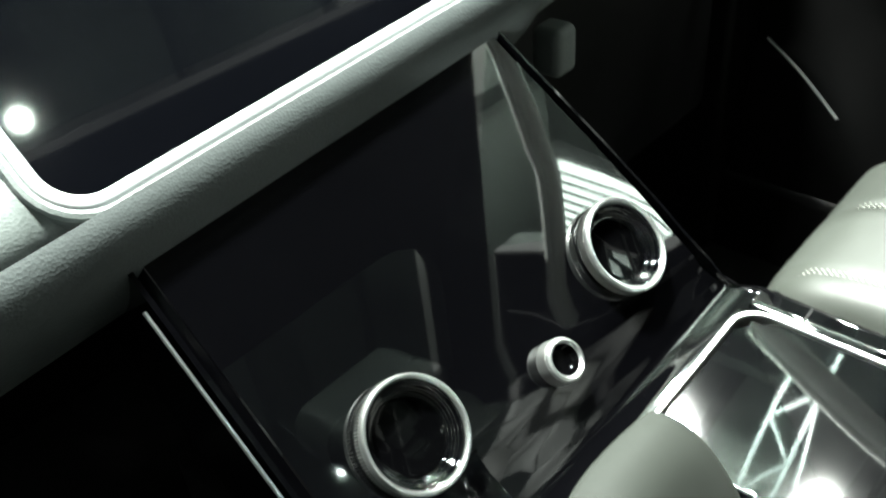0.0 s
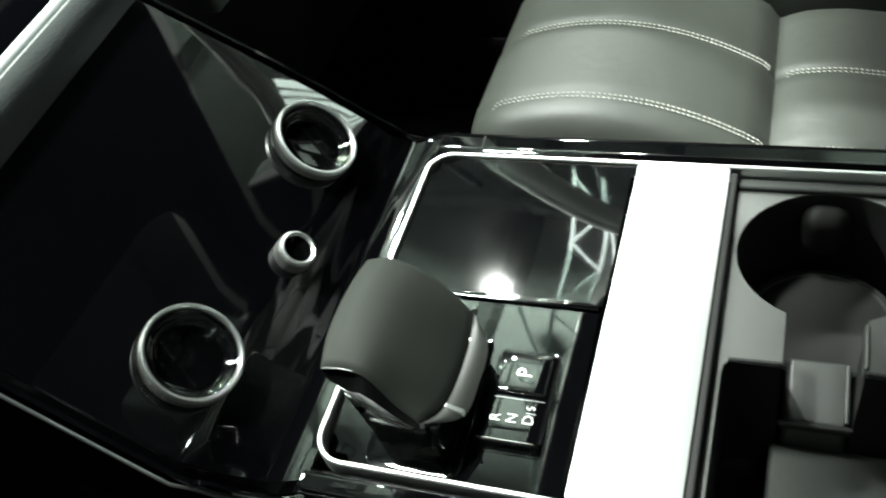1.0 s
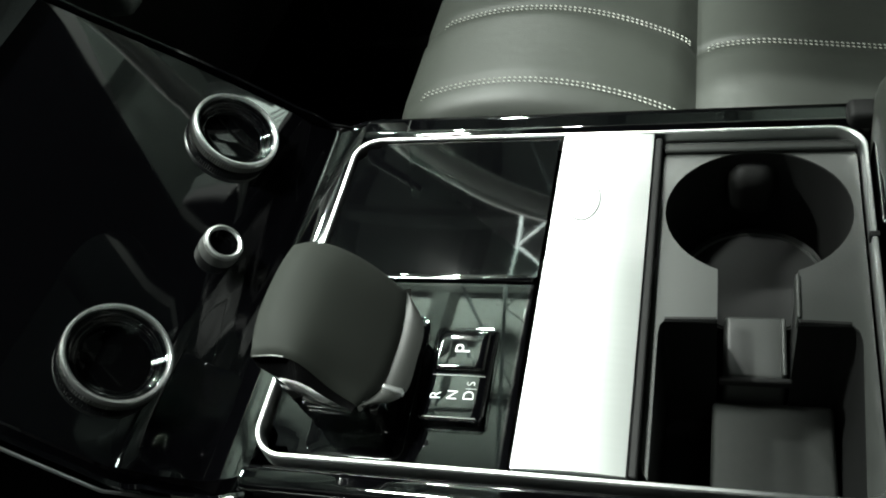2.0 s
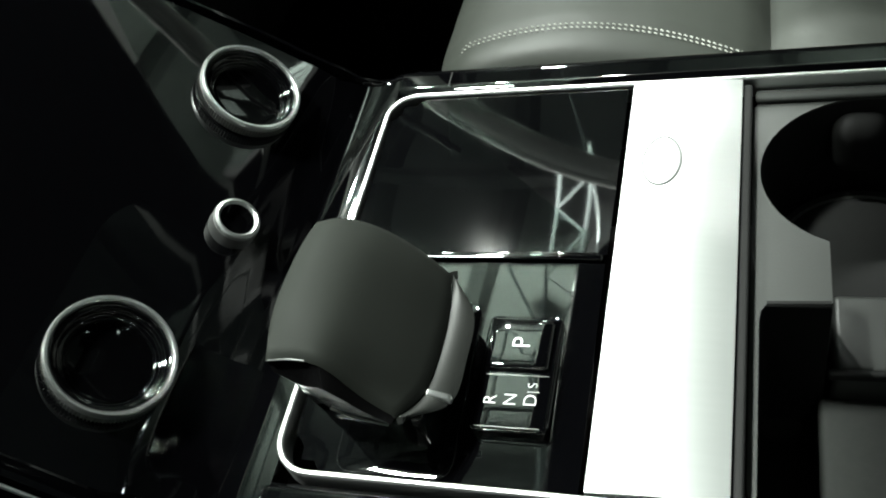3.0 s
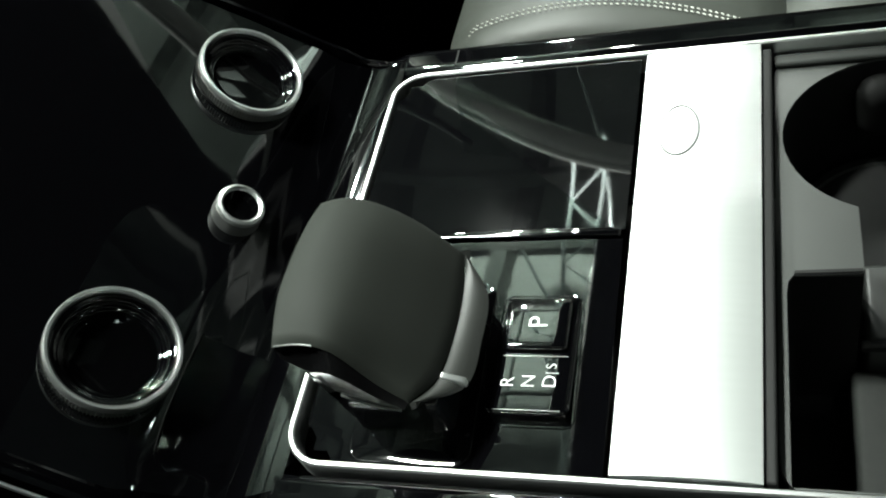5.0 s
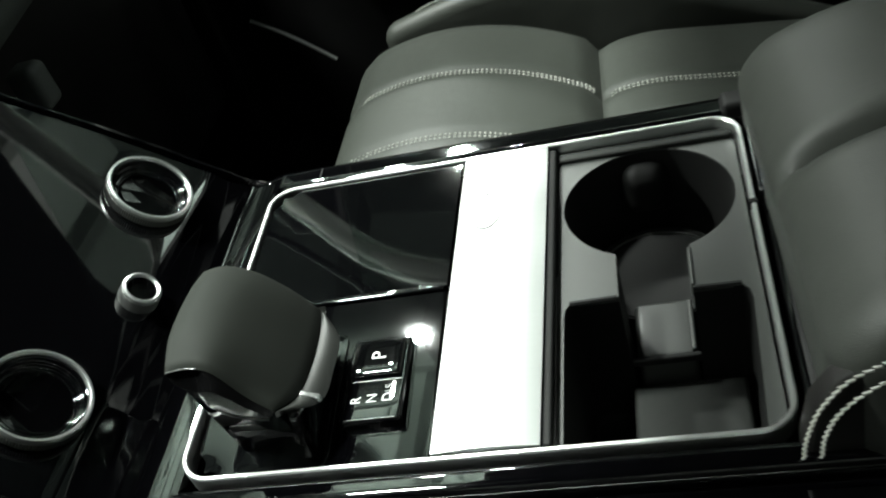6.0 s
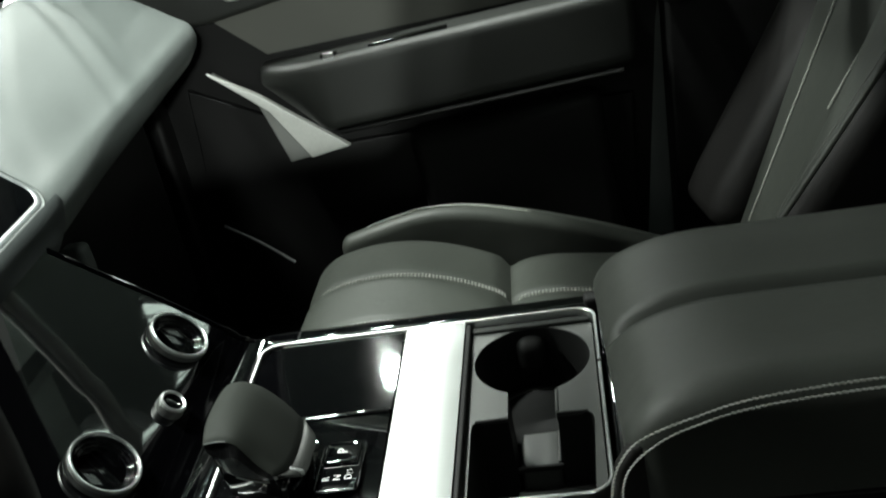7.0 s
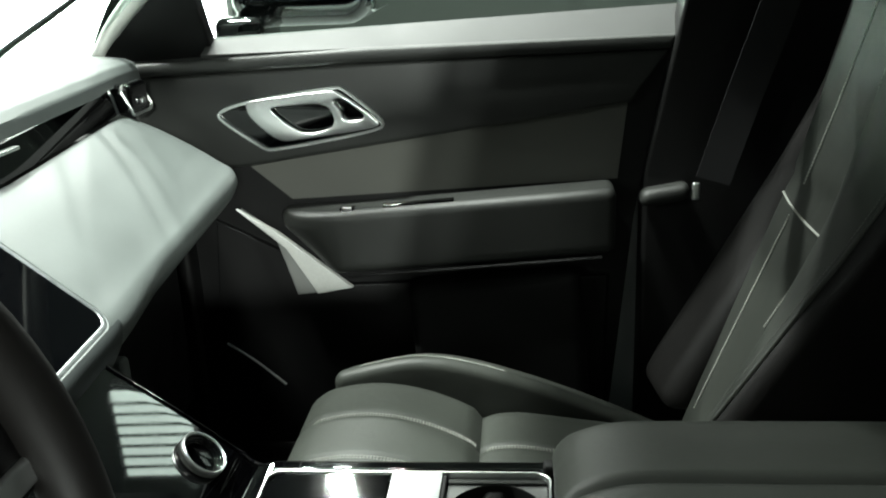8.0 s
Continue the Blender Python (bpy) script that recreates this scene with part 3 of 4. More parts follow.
# ---------------- sloping control panel ----------------
def build_panel():
    cp = thing("control_panel", "gloss black lower touch panel with three rotary knobs", "control panel")
    # sheet that runs from the console up the slope
    path = [Vector((-0.1105, 0, -0.0013)), Vector((-0.112, 0, -0.0012))]
    tilt = 0.0
    for k in range(13):
        # a gentle start beside the console frame, then a tighter bend up into the slope
        step = 0.0012 if k < 9 else 0.0021
        tilt += radians(2.3 if k < 9 else 8.0)
        path.append(path[-1] + Vector((-math.cos(tilt), 0, math.sin(tilt))) * step)
    path += curve([path[-1], (-0.1362, 0, 0.0141), (-0.1436, 0, 0.0240), (-0.1560, 0, 0.0359)], 9)[1:]
    path += [path[-1] + PU * 0.1500 * i / 17 for i in range(1, 18)]

    def along(x, table):
        """The value at x of a line through (x, value) pairs, x falling."""
        for (xa, va), (xb, vb) in zip(table, table[1:]):
            if x >= xb:
                return va + (vb - va) * min(1.0, max(0.0, (xa - x) / (xa - xb)))
        return table[-1][1]

    def width(x):
        near = along(x, ((-0.112, -0.0145), (-0.120, -0.0180), (-0.148, -0.0305), (-0.262, -0.0305)))
        far = along(x, ((-0.112, 0.2195), (-0.1185, 0.2150), (-0.1265, 0.2060), (-0.136, 0.1985), (-0.147, 0.1950), (-0.167, 0.1920), (-0.194, 0.1860), (-0.232, 0.1760), (-0.262, 0.1690)))
        return near, far

    def sheet(u, v):
        p = path[round(u * 40)]
        lo, hi = width(p.x)
        e = min(v, 1 - v)
        drop = 0.0045 * max(0.0, 1 - e / 0.022) ** 2
        y = lo + (hi - lo) * v
        join = 0.112 * (0.026 - 0.052 * y / 0.196) * max(0.0, 1 - (-0.112 - p.x) / 0.03)
        return (p.x - drop * 0.6 + join, y, p.z - drop * 0.8)

    part("panel", surface(sheet, 40, 48, -0.005), GLOSS, cp)
    part("panel_side", sweep([Vector((p.x + 0.003, width(p.x)[1] + 0.001, p.z - 0.010)) for p in path], [(-0.001, -0.05), (0.001, -0.05), (0.001, 0.006), (-0.001, 0.006)]), GLOSS, cp)
    part("panel_side", sweep([Vector((p.x + 0.003, width(p.x)[0] - 0.001, p.z - 0.010)) for p in path], [(-0.001, -0.05), (0.001, -0.05), (0.001, 0.006), (-0.001, 0.006)]), GLOSS, cp)
    edge = [Vector((p.x, width(p.x)[0] - 0.0040, p.z - 0.003)) for p in path if p.x > -0.228]
    part("edge_strip", sweep(edge, circle(0.0008, 6)), CHROME, cp, "thin bright edge line")
    for s, y, big in ((0.0, 0.0150, True), (0.0005, 0.1532, True), (-0.0180, 0.0880, False)):
        m = panel_frame(s, y) @ Matrix.Diagonal((0.94, 0.94, 1.0, 1.0))
        k = part("dial" if big else "small_knob", lathe([(0.0222, 0.0006), (0.0229, 0.0010), (0.0231, 0.0030), (0.0230, 0.0058), (0.0218, 0.0058)] if big else [(0.0102, 0.0), (0.0100, 0.0062), (0.0088, 0.0062), (0.0088, 0.0)], 72 if big else 40, m), COLLAR, cp, "ribbed satin metal dial" if big else "small smoked metal knob")
        if big:
            part("rim", lathe([(0.0233, 0.0054), (0.0236, 0.0068), (0.0234, 0.0080), (0.0228, 0.0087), (0.0219, 0.0086), (0.0212, 0.0078), (0.0210, 0.006)], 72, m, closed=True), CHROME, k, "bright polished ring")
            part("face", lathe([(0, 0.0010), (0.0140, 0.0011), (0.0156, 0.0015), (0.0160, 0.0010), (0.0160, 0.0004), (0, 0.0004)], 64, m), FACE, k, "black glass dial face")
            wall = [(0.0155 + 0.0053 * q + 0.00026 * math.sin(q * 6 * math.pi), 0.0013 + 0.0060 * q ** 1.6 - 0.00022 * math.sin(q * 6 * math.pi)) for q in (n / 27 for n in range(28))]
            part("inner_wall", lathe(wall + [(0.0214, 0.0060), (0.0214, 0.0010)], 72, m), GLOSS, k, "gloss black ribbed inner wall", smooth=70)
            ribs = bmesh.new()
            for i in range(110):
                a = 2 * math.pi * i / 110
                c, t = Vector((math.cos(a), math.sin(a), 0)), Vector((-math.sin(a), math.cos(a), 0))
                vs = [ribs.verts.new(m @ (c * r + t * w + Vector((0, 0, z)))) for z in (0.0014, 0.0053) for r, w in ((0.0230, -0.00042), (0.0237, 0), (0.0230, 0.00042))]
                ribs.faces.new(vs[:3])
                ribs.faces.new(vs[3:])
                for q in range(3):
                    ribs.faces.new((vs[q], vs[(q + 1) % 3], vs[3 + (q + 1) % 3], vs[3 + q]))
            part("knurling", ribs, COLLAR, k, smooth=0)
            part("foot_ring", lathe([(0.0226, -0.001), (0.0226, 0.0006), (0.0220, 0.0010), (0.0210, 0.0010), (0.0210, -0.001)], 64, m), RUBBER, k)
        else:
            part("rim", lathe([(0.0098, 0.0058), (0.0100, 0.0070), (0.0095, 0.0081), (0.0084, 0.0085), (0.0074, 0.0078), (0.0070, 0.0066)], 48, m, closed=True), CHROME, k, "bright polished ring")
            part("face", lathe([(0, 0.0046), (0.0050, 0.0047), (0.0062, 0.0058), (0.0073, 0.0074), (0.0085, 0.0056), (0.0085, 0.0005), (0, 0.0005)], 40, m), FACE, k)


build_panel()


# ---------------- centre console ----------------
FX0, FX1, FY0, FY1 = -0.1115, 0.1385, 0.0, 0.196


def build_console():
    con = thing("center_console", "gloss black centre console framed in bright metal", "console")
    outline = rounded(FX0, FY0, FX1, FY1, 0.014, 8)
    part("frame", sweep([Vector((x, y, 0.0)) for x, y in outline], [(-0.0012, -0.009), (0.0012, -0.009), (0.0012, 0.0003), (0.0006, 0.0009), (-0.0006, 0.0009), (-0.0012, 0.0003)], closed=True), CHROME, con, "bright metal frame")
    # gloss rims outside the frame
    part("side_rim", soft_box((-0.116, 0.1985, -0.045), (0.40, 0.2195, -0.0012), 0.006, 8), GLOSS, con, "gloss black rim")
    part("side_rim", soft_box((-0.116, -0.0145, -0.045), (0.40, -0.0025, -0.0012), 0.004, 8), GLOSS, con, "gloss black rim")
    part("rim_seam", soft_box((-0.0864, 0.2030, -0.02), (-0.0856, 0.2140, -0.0010), 0.0002, 1), RUBBER, con)
    part("rear_rim", soft_box((0.1425, -0.003, -0.045), (0.152, 0.199, -0.002), 0.003, 4), GLOSS, con)
    part("frame_joint", soft_box((0.1365, 0.1235, -0.0035), (0.1405, 0.1265, 0.0013), 0.0004, 1), RUBBER, con, "black joint across the metal frame")
    part("rear_clip", soft_box((0.1415, 0.128, -0.012), (0.1500, 0.185, 0.0085), 0.003, 4), GLOSS, con, "gloss black hinge block behind the frame")
    part("edge_strip", sweep(curve([(-0.113, -0.0300, -0.0085), (0.049, -0.0283, -0.0090), (0.133, -0.0255, -0.0095), (0.218, -0.0229, -0.0098), (0.40, -0.0190, -0.0100)], 24), circle(0.0009, 6)), CHROME, con, "thin bright strip")
    part("side_ledge", soft_box((-0.116, -0.0290, -0.06), (0.40, -0.013, -0.0100), 0.003, 4), GLOSS, con)
    part("knee_pad", soft_box((-0.14, -0.066, -0.40), (0.60, -0.0285, -0.014), 0.014, 6), LEATHER, con, "charcoal leather console flank")
    part("flank", soft_box((-0.30, 0.205, -0.45), (0.60, 0.226, -0.040), 0.006, 6), PLASTIC, con)
    part("core", soft_box((-0.30, -0.02, -0.45), (-0.118, 0.206, -0.03), 0.006, 2), PLASTIC, con)
    part("core", soft_box((-0.118, -0.012, -0.45), (0.60, 0.204, -0.10), 0.006, 2), PLASTIC, con)
    # storage lid: slightly dished
    def lid(u, v):
        x, y = FX0 + 0.0025 + 0.1070 * u, 0.0985 + 0.0955 * v
        d = 0.00030 * (math.sin(math.pi * u) * math.sin(math.pi * v)) ** 0.8
        if u < 0.12 and v > 0.86:
            k = min(1, (0.12 - u) / 0.12 * (v - 0.86) / 0.14 * 2)
            x += 0.0045 * k
            y -= 0.0045 * k
        return (x, y, -0.0008 - d)
    part("lid", surface(lid, 20, 20, 0.003), GLOSS, con, "gloss black storage lid")
    part("lid_edge", soft_box((-0.1080, 0.0955, -0.004), (-0.0035, 0.0985, 0.0004), 0.0012, 3), GLOSS, con)
    part("hinge_line", soft_box((-0.068, 0.0978, -0.003), (-0.006, 0.0992, 0.0001), 0.0004, 2), GLOSS, con)
    # gear base, with a slot
    def fall(y):
        # the plate rolls gently down towards the driver
        return -0.0012 - (0.0945 - y) * 0.026 - 0.245 * (0.0945 - y) ** 2

    def plate(u, v):
        x, y = FX0 + 0.003 + (-0.0055 - FX0) * u, FY0 + 0.003 + 0.0915 * v
        k = min(1, (0.12 - u) / 0.12 * (0.14 - v) / 0.14 * 2) if u < 0.12 and v < 0.14 else 0
        return (x + 0.0045 * k, y + 0.0045 * k, fall(y))

    part("gear_base", surface(plate, 20, 20, 0.003), GLOSS, con)
    part("gear_well", fill(rounded(-0.090, 0.004, -0.046, 0.075, 0.006, 4), lambda u, v, w: Vector((u, v, fall(v) + 0.0010 + w)), 0.002, 0.0005), GLOSS, con)
    # silver band
    band = lambda u, v: (0.0005 + 0.0440 * u, FY0 + 0.002 + 0.192 * v, 0.0008 + 0.0016 * (1 - (2 * u - 1) ** 2))
    part("band", surface(band, 10, 30, 0.004), ALU, con, "pale brushed aluminium band")
    oval = [Vector((0.0150 + 0.0074 * math.cos(2 * math.pi * i / 40), 0.1455 + 0.0135 * math.sin(2 * math.pi * i / 40), 0.0)) for i in range(40)]
    part("badge", sweep([Vector((p.x, p.y, 0.0012 + 0.0016 * (1 - (2 * (p.x - 0.0005) / 0.0440 - 1) ** 2) - 0.0003)) for p in oval], circle(0.0005, 6), closed=True), DULL, con, "thin pressed oval badge line")
    part("band_gap", soft_box((0.0450, 0.003, -0.008), (0.0485, 0.193, -0.0008), 0.001, 2), RUBBER, con)
    # cup holder tray
    cx, cy, cr = 0.0922, 0.1480, 0.0405
    hole = []
    for i in range(41):
        a = -math.pi / 2 + 0.42 + i / 40 * (2 * math.pi - 0.84)
        hole.append((cx + cr * math.cos(a), cy + cr * math.sin(a)))
    hole += [(0.0760, 0.083)]
    hole += [(0.058, 0.083), (0.0545, 0.082), (0.0525, 0.079), (0.0520, 0.074), (0.0520, 0.0055), (0.1285, 0.0055), (0.1318, 0.074), (0.1308, 0.079), (0.1280, 0.082), (0.1245, 0.083), (0.1080, 0.083)]
    tray_out = rounded(0.049, FY0 + 0.0025, FX1 - 0.0025, FY1 - 0.0025, 0.011, 6)
    place = lambda u, v, w: Vector((u, v, -0.0075 + w))
    part("tray", fill(tray_out, place, 0.003, holes=[hole]), TRAY, con, "grey cup holder tray")
    part("tray_step", soft_box((0.0495, 0.1870, -0.0075), (0.136, 0.1935, -0.0045), 0.0015, 3), MAT, con)
    wall = bmesh.new()
    up_ring = [wall.verts.new((x, y, -0.0085)) for x, y in hole]
    dn_ring = [wall.verts.new((x * 0.97 + cx * 0.03, y * 0.985 + 0.1 * 0.015, -0.088)) for x, y in hole]
    for i in range(len(hole)):
        j = (i + 1) % len(hole)
        wall.faces.new((up_ring[i], up_ring[j], dn_ring[j], dn_ring[i]))
    wall.faces.new(dn_ring)
    part("well", wall, RUBBER, con, "black rubber cup holder well")
    part("cup_floor", lathe([(0, -0.0585), (0.0325, -0.0585), (0.0350, -0.0565), (0.0352, -0.086), (0, -0.086)], 40, Matrix.Translation((cx, cy, 0))), RUBBER, con)
    part("cup_ring", lathe([(0.0318, -0.0583), (0.0326, -0.0572), (0.0334, -0.0583)], 48, Matrix.Translation((cx, cy, 0)), closed=True), TRAY, con)
    part("cup_tab", soft_box((0.079, 0.178, -0.044), (0.102, 0.196, -0.014), 0.0085, 5), RUBBER, con, "rounded rubber gripping tab")
    part("saddle", soft_box((0.0790, 0.083, -0.086), (0.1065, 0.120, -0.050), 0.003, 4), TRAY, con, "grey saddle between the wells")
    part("pocket_lip", sweep([Vector((0.0545, 0.082, -0.0072)), Vector((0.0755, 0.0825, -0.0072))], circle(0.0012, 6)), RUBBER, con)
    part("channel_edge", soft_box((0.1072, 0.0845, -0.0150), (0.1092, 0.1085, -0.0064), 0.0009, 3), TRAY, con, "pale moulded edge beside the channel")
    part("saddle_edge", soft_box((0.1042, 0.0845, -0.0575), (0.1064, 0.1170, -0.0478), 0.0009, 3), TRAY, con, "pale moulded edge of the saddle")
    part("pocket_lip", sweep([Vector((0.1085, 0.0825, -0.0072)), Vector((0.128, 0.082, -0.0072))], circle(0.0012, 6)), RUBBER, con)
    part("saddle_edge", soft_box((0.0770, 0.0800, -0.052), (0.1085, 0.0830, -0.0475), 0.0012, 3), RUBBER, con, "rubber lip at the foot of the saddle")
    part("pocket_mat", soft_box((0.0745, 0.007, -0.087), (0.1275, 0.0835, -0.068), 0.003, 4), MAT, con, "dark rubber pocket floor")

    # the console spreads a little towards the passenger
    for piece in con.children:
        for v in piece.data.vertices:
            if v.co.x < 0.20:
                v.co.x *= 0.974 + 0.052 * v.co.y / FY1


build_console()


def build_gear():
    g = thing("gear_lever", "short leather-topped gear lever with a bright collar", "gear lever")

    # ribs of the leather top from the driver's to the passenger's side, each from the front lip to the rear edge
    ribs = [curve(r, 24) for r in (
        [(-0.0975, 0.0135, 0.0505), (-0.0860, 0.0140, 0.0510), (-0.0770, 0.0135, 0.0480), (-0.0670, 0.0120, 0.0350), (-0.0585, 0.0112, 0.0270)],
        [(-0.0998, 0.0270, 0.0528), (-0.0880, 0.0262, 0.0550), (-0.0755, 0.0255, 0.0508), (-0.0635, 0.0245, 0.0365), (-0.0532, 0.0240, 0.0215)],
        [(-0.1003, 0.0410, 0.0532), (-0.0885, 0.0415, 0.0558), (-0.0755, 0.0425, 0.0505), (-0.0630, 0.0440, 0.0355), (-0.0522, 0.0445, 0.0190)],
        [(-0.0994, 0.0565, 0.0530), (-0.0880, 0.0580, 0.0548), (-0.0755, 0.0600, 0.0488), (-0.0635, 0.0618, 0.0345), (-0.0535, 0.0630, 0.0178)],
        [(-0.0980, 0.0690, 0.0515), (-0.0872, 0.0718, 0.0508), (-0.0762, 0.0740, 0.0440), (-0.0655, 0.0758, 0.0315), (-0.0565, 0.0765, 0.0170)])]
    rows = [curve([r[i] for r in ribs], 24) for i in range(25)]

    def leather(u, v):
        p = rows[round(u * 24)][round(v * 24)]
        e = min(u, 1 - u, v, 1 - v)
        return p - Vector((0, 0, 0.0016 * max(0.0, 1 - e / 0.05) ** 2))

    part("grip", surface(leather, 24, 24, 0.0030), GRIP, g, "charcoal leather grip")

    def shaft(p):
        u, v, k = (p.x + 0.10) / 0.05, (p.y - 0.01) / 0.06, p.z / 0.04
        u, v = min(1, max(0, u)), min(1, max(0, v))
        q = rows[round(u * 24)][round(v * 24)]
        low = Vector((-0.093 + 0.034 * u, 0.018 + 0.042 * v, 0.001))
        return low.lerp(q + Vector((0, 0, -0.003)), max(0.0, k))

    part("shaft", soft_box((-0.0985, 0.0115, 0.0), (-0.0515, 0.0685, 0.04), 0.002, 16, shaft), GLOSS, g, "gloss black shaft under the grip")
    # moulded lip along the driver's side, from the front corner down to the rear tip
    upper = [rows[i][0] + Vector((0, 0.0008, -0.0014)) for i in range(25)]
    crease = curve([(-0.0960, 0.0125, 0.0450), (-0.0870, 0.0112, 0.0405), (-0.0785, 0.0098, 0.0410), (-0.0680, 0.0098, 0.0300), (-0.0600, 0.0092, 0.0245)], 24)
    lower = curve([(-0.0930, 0.0165, 0.0350), (-0.0875, 0.0140, 0.0285), (-0.0800, 0.0120, 0.0260), (-0.0700, 0.0110, 0.0235), (-0.0620, 0.0105, 0.0225)], 24)

    def lip(u, v):
        i = round(v * 24)
        a, b, c = upper[i], crease[i], lower[i]
        return a.lerp(b, u * 2) if u < 0.5 else b.lerp(c, u * 2 - 1)

    part("lip", surface(lip, 8, 24, 0.002), LIP, g, "smoked metal lip", smooth=30)
    part("lip_line", sweep([p + Vector((0, -0.0004, 0)) for p in lower[10:]], circle(0.00035, 6)), SATIN, g, "thin metal line")
    part("lip_edge", sweep([p + Vector((0, -0.0009, 0.0004)) for p in upper[1:9]], circle(0.0003, 6)), DULL, g, "smoked upper edge")
    outer = curve([(-0.0545, 0.0135, 0.0225), (-0.0450, 0.0250, 0.0140), (-0.0438, 0.0430, 0.0125), (-0.0455, 0.0625, 0.0120), (-0.0572, 0.0775, 0.0155)], 24)
    part("rear_plate", surface(lambda u, v: rows[24][round(v * 24)].lerp(outer[round(v * 24)], u) + Vector((0.0007 * math.sin(math.pi * u), 0, -0.0022 * (1 - u) + 0.0010 * math.sin(math.pi * u))), 6, 24, 0.002), PLATE, g, "smoked grey rear plate")
    part("plate_step", soft_box((-0.0530, 0.0236, 0.0172), (-0.0445, 0.0262, 0.0200), 0.0008, 3, lambda p: Vector((p.x, p.y, p.z - 0.35 * (p.x + 0.053)))), CHROME, g, "bright metal step")
    part("stem", soft_box((-0.092, 0.018, -0.009), (-0.054, 0.062, 0.016), 0.004, 4), GLOSS, g)
    fit_to_slot = Matrix.Translation((-0.0021, -0.0024, -0.0003)) @ Matrix.Diagonal((0.917, 1.0, 1.076, 1.0))
    for piece in g.children:
        piece.data.transform(fit_to_slot)
    # selector block
    b = thing("gear_indicator", "gloss black selector block with white gear letters", "indicator")
    part("block", soft_box((-0.0405, 0.0215, -0.008), (-0.0145, 0.0670, 0.0008), 0.0012, 4), GLOSS, b)
    part("surround", sweep([Vector((x, y, 0.0006)) for x, y in rounded(-0.0410, 0.0210, -0.0140, 0.0675, 0.003, 4)], circle(0.0003, 5), closed=True), GLOSS, b)
    btn = part("park_button", soft_box((-0.0385, 0.0445, 0.0), (-0.0165, 0.0645, 0.0034), 0.0016, 4), GLOSS, b, "raised gloss black button")
    part("button_line", soft_box((-0.0385, 0.0425, 0.0006), (-0.0160, 0.0428, 0.0010), 0.0001, 1), DULL, b)
    part("button_line", soft_box((-0.0390, 0.0222, 0.0006), (-0.0165, 0.0225, 0.0010), 0.0001, 1), DULL, b)
    turn = lambda x, y, z: Matrix.Translation((x, y, z)) @ Matrix.Rotation(math.pi / 2, 4, "Z")
    letters("P", 0.0095, turn(-0.0268, 0.0545, 0.0036), btn, "white letter P")
    letters("R", 0.0066, turn(-0.0350, 0.0325, 0.0010), b, "white letter R")
    letters("N", 0.0066, turn(-0.0280, 0.0330, 0.0010), b, "white letter N")
    letters("D", 0.0066, turn(-0.0210, 0.0330, 0.0010), b, "white letter D")
    letters("|", 0.0050, turn(-0.0210, 0.0362, 0.0010), b)
    letters("S", 0.0050, turn(-0.0210, 0.0388, 0.0010), b, "small white letter S")


build_gear()


def build_armrest():
    a = thing("armrest_box", "split charcoal leather centre armrest with pale stitching", "armrest")

    def crest(p):
        u = max(0.0, min(1.0, (p.x - 0.138) / 0.085))
        top = max(0.0, (p.z + 0.01) / 0.08)
        z = p.z - top * (0.030 * (1 - u) ** 2.4 + 0.016 * max(0, p.y) / 0.2)
        if p.z > 0.03:
            z -= 0.011 * math.exp(-((p.y - 0.096) / 0.005) ** 2) * min(1.0, max(0.0, (p.x - 0.142) / 0.02))
        return Vector((p.x - 0.003 * top * (1 - u), p.y, z))

    part("lid", soft_box((0.1455, -0.0135, -0.055), (0.56, 0.2080, 0.070), 0.020, 44, crest), LEATHER, a, "charcoal leather lid creased along its middle")
    low = [(0.1345, -0.045), (0.1345, 0.0), (0.1375, 0.020), (0.146, 0.034), (0.162, 0.0455), (0.186, 0.0525), (0.222, 0.0575), (0.32, 0.0615), (0.56, 0.063), (0.56, -0.045)]
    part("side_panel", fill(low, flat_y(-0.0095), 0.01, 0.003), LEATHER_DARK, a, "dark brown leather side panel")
    for off in (0.0, 0.0056):
        line = curve([(0.1332 + off, -0.0150, 0.0045), (0.1340 + off, -0.0160, 0.016), (0.1385 + off, -0.0165, 0.032 - off * 0.6), (0.150 + off, -0.0160, 0.0455 - off), (0.176, -0.0150, 0.0555 - off), (0.22, -0.0145, 0.0650 - off), (0.32, -0.0145, 0.0690 - off), (0.52, -0.0145, 0.0700 - off)], 200)
        part("stitching", stitches(line, 0.0030, 0.0032, 0.00050, 0.40, up=(0, -1, 0)), THREAD, a, "pale double stitching")
    part("hinge", soft_box((0.136, 0.1995, -0.010), (0.150, 0.214, 0.004), 0.003, 3), RUBBER, a)


build_armrest()


# ---------------- passenger seat ----------------
def cushion_z(x, y):
    """Height of the sewn cushion top."""
    if x < 0.065:
        f = (0.065 - x) / 0.22
        z = -0.150 + 0.050 * math.sin(min(1.0, f) * math.pi * 0.78) ** 0.8
    else:
        f = min(1.0, (x - 0.065) / 0.25)
        z = -0.150 + 0.012 * math.sin(min(1, f * 4) * math.pi / 2) - 0.035 * f
    for line in (0.385, 0.483, 0.581):
        z -= 0.0035 * math.exp(-((y - line) / 0.006) ** 2)
    z -= 0.010 * math.exp(-((x - 0.065) / 0.006) ** 2)
    return z


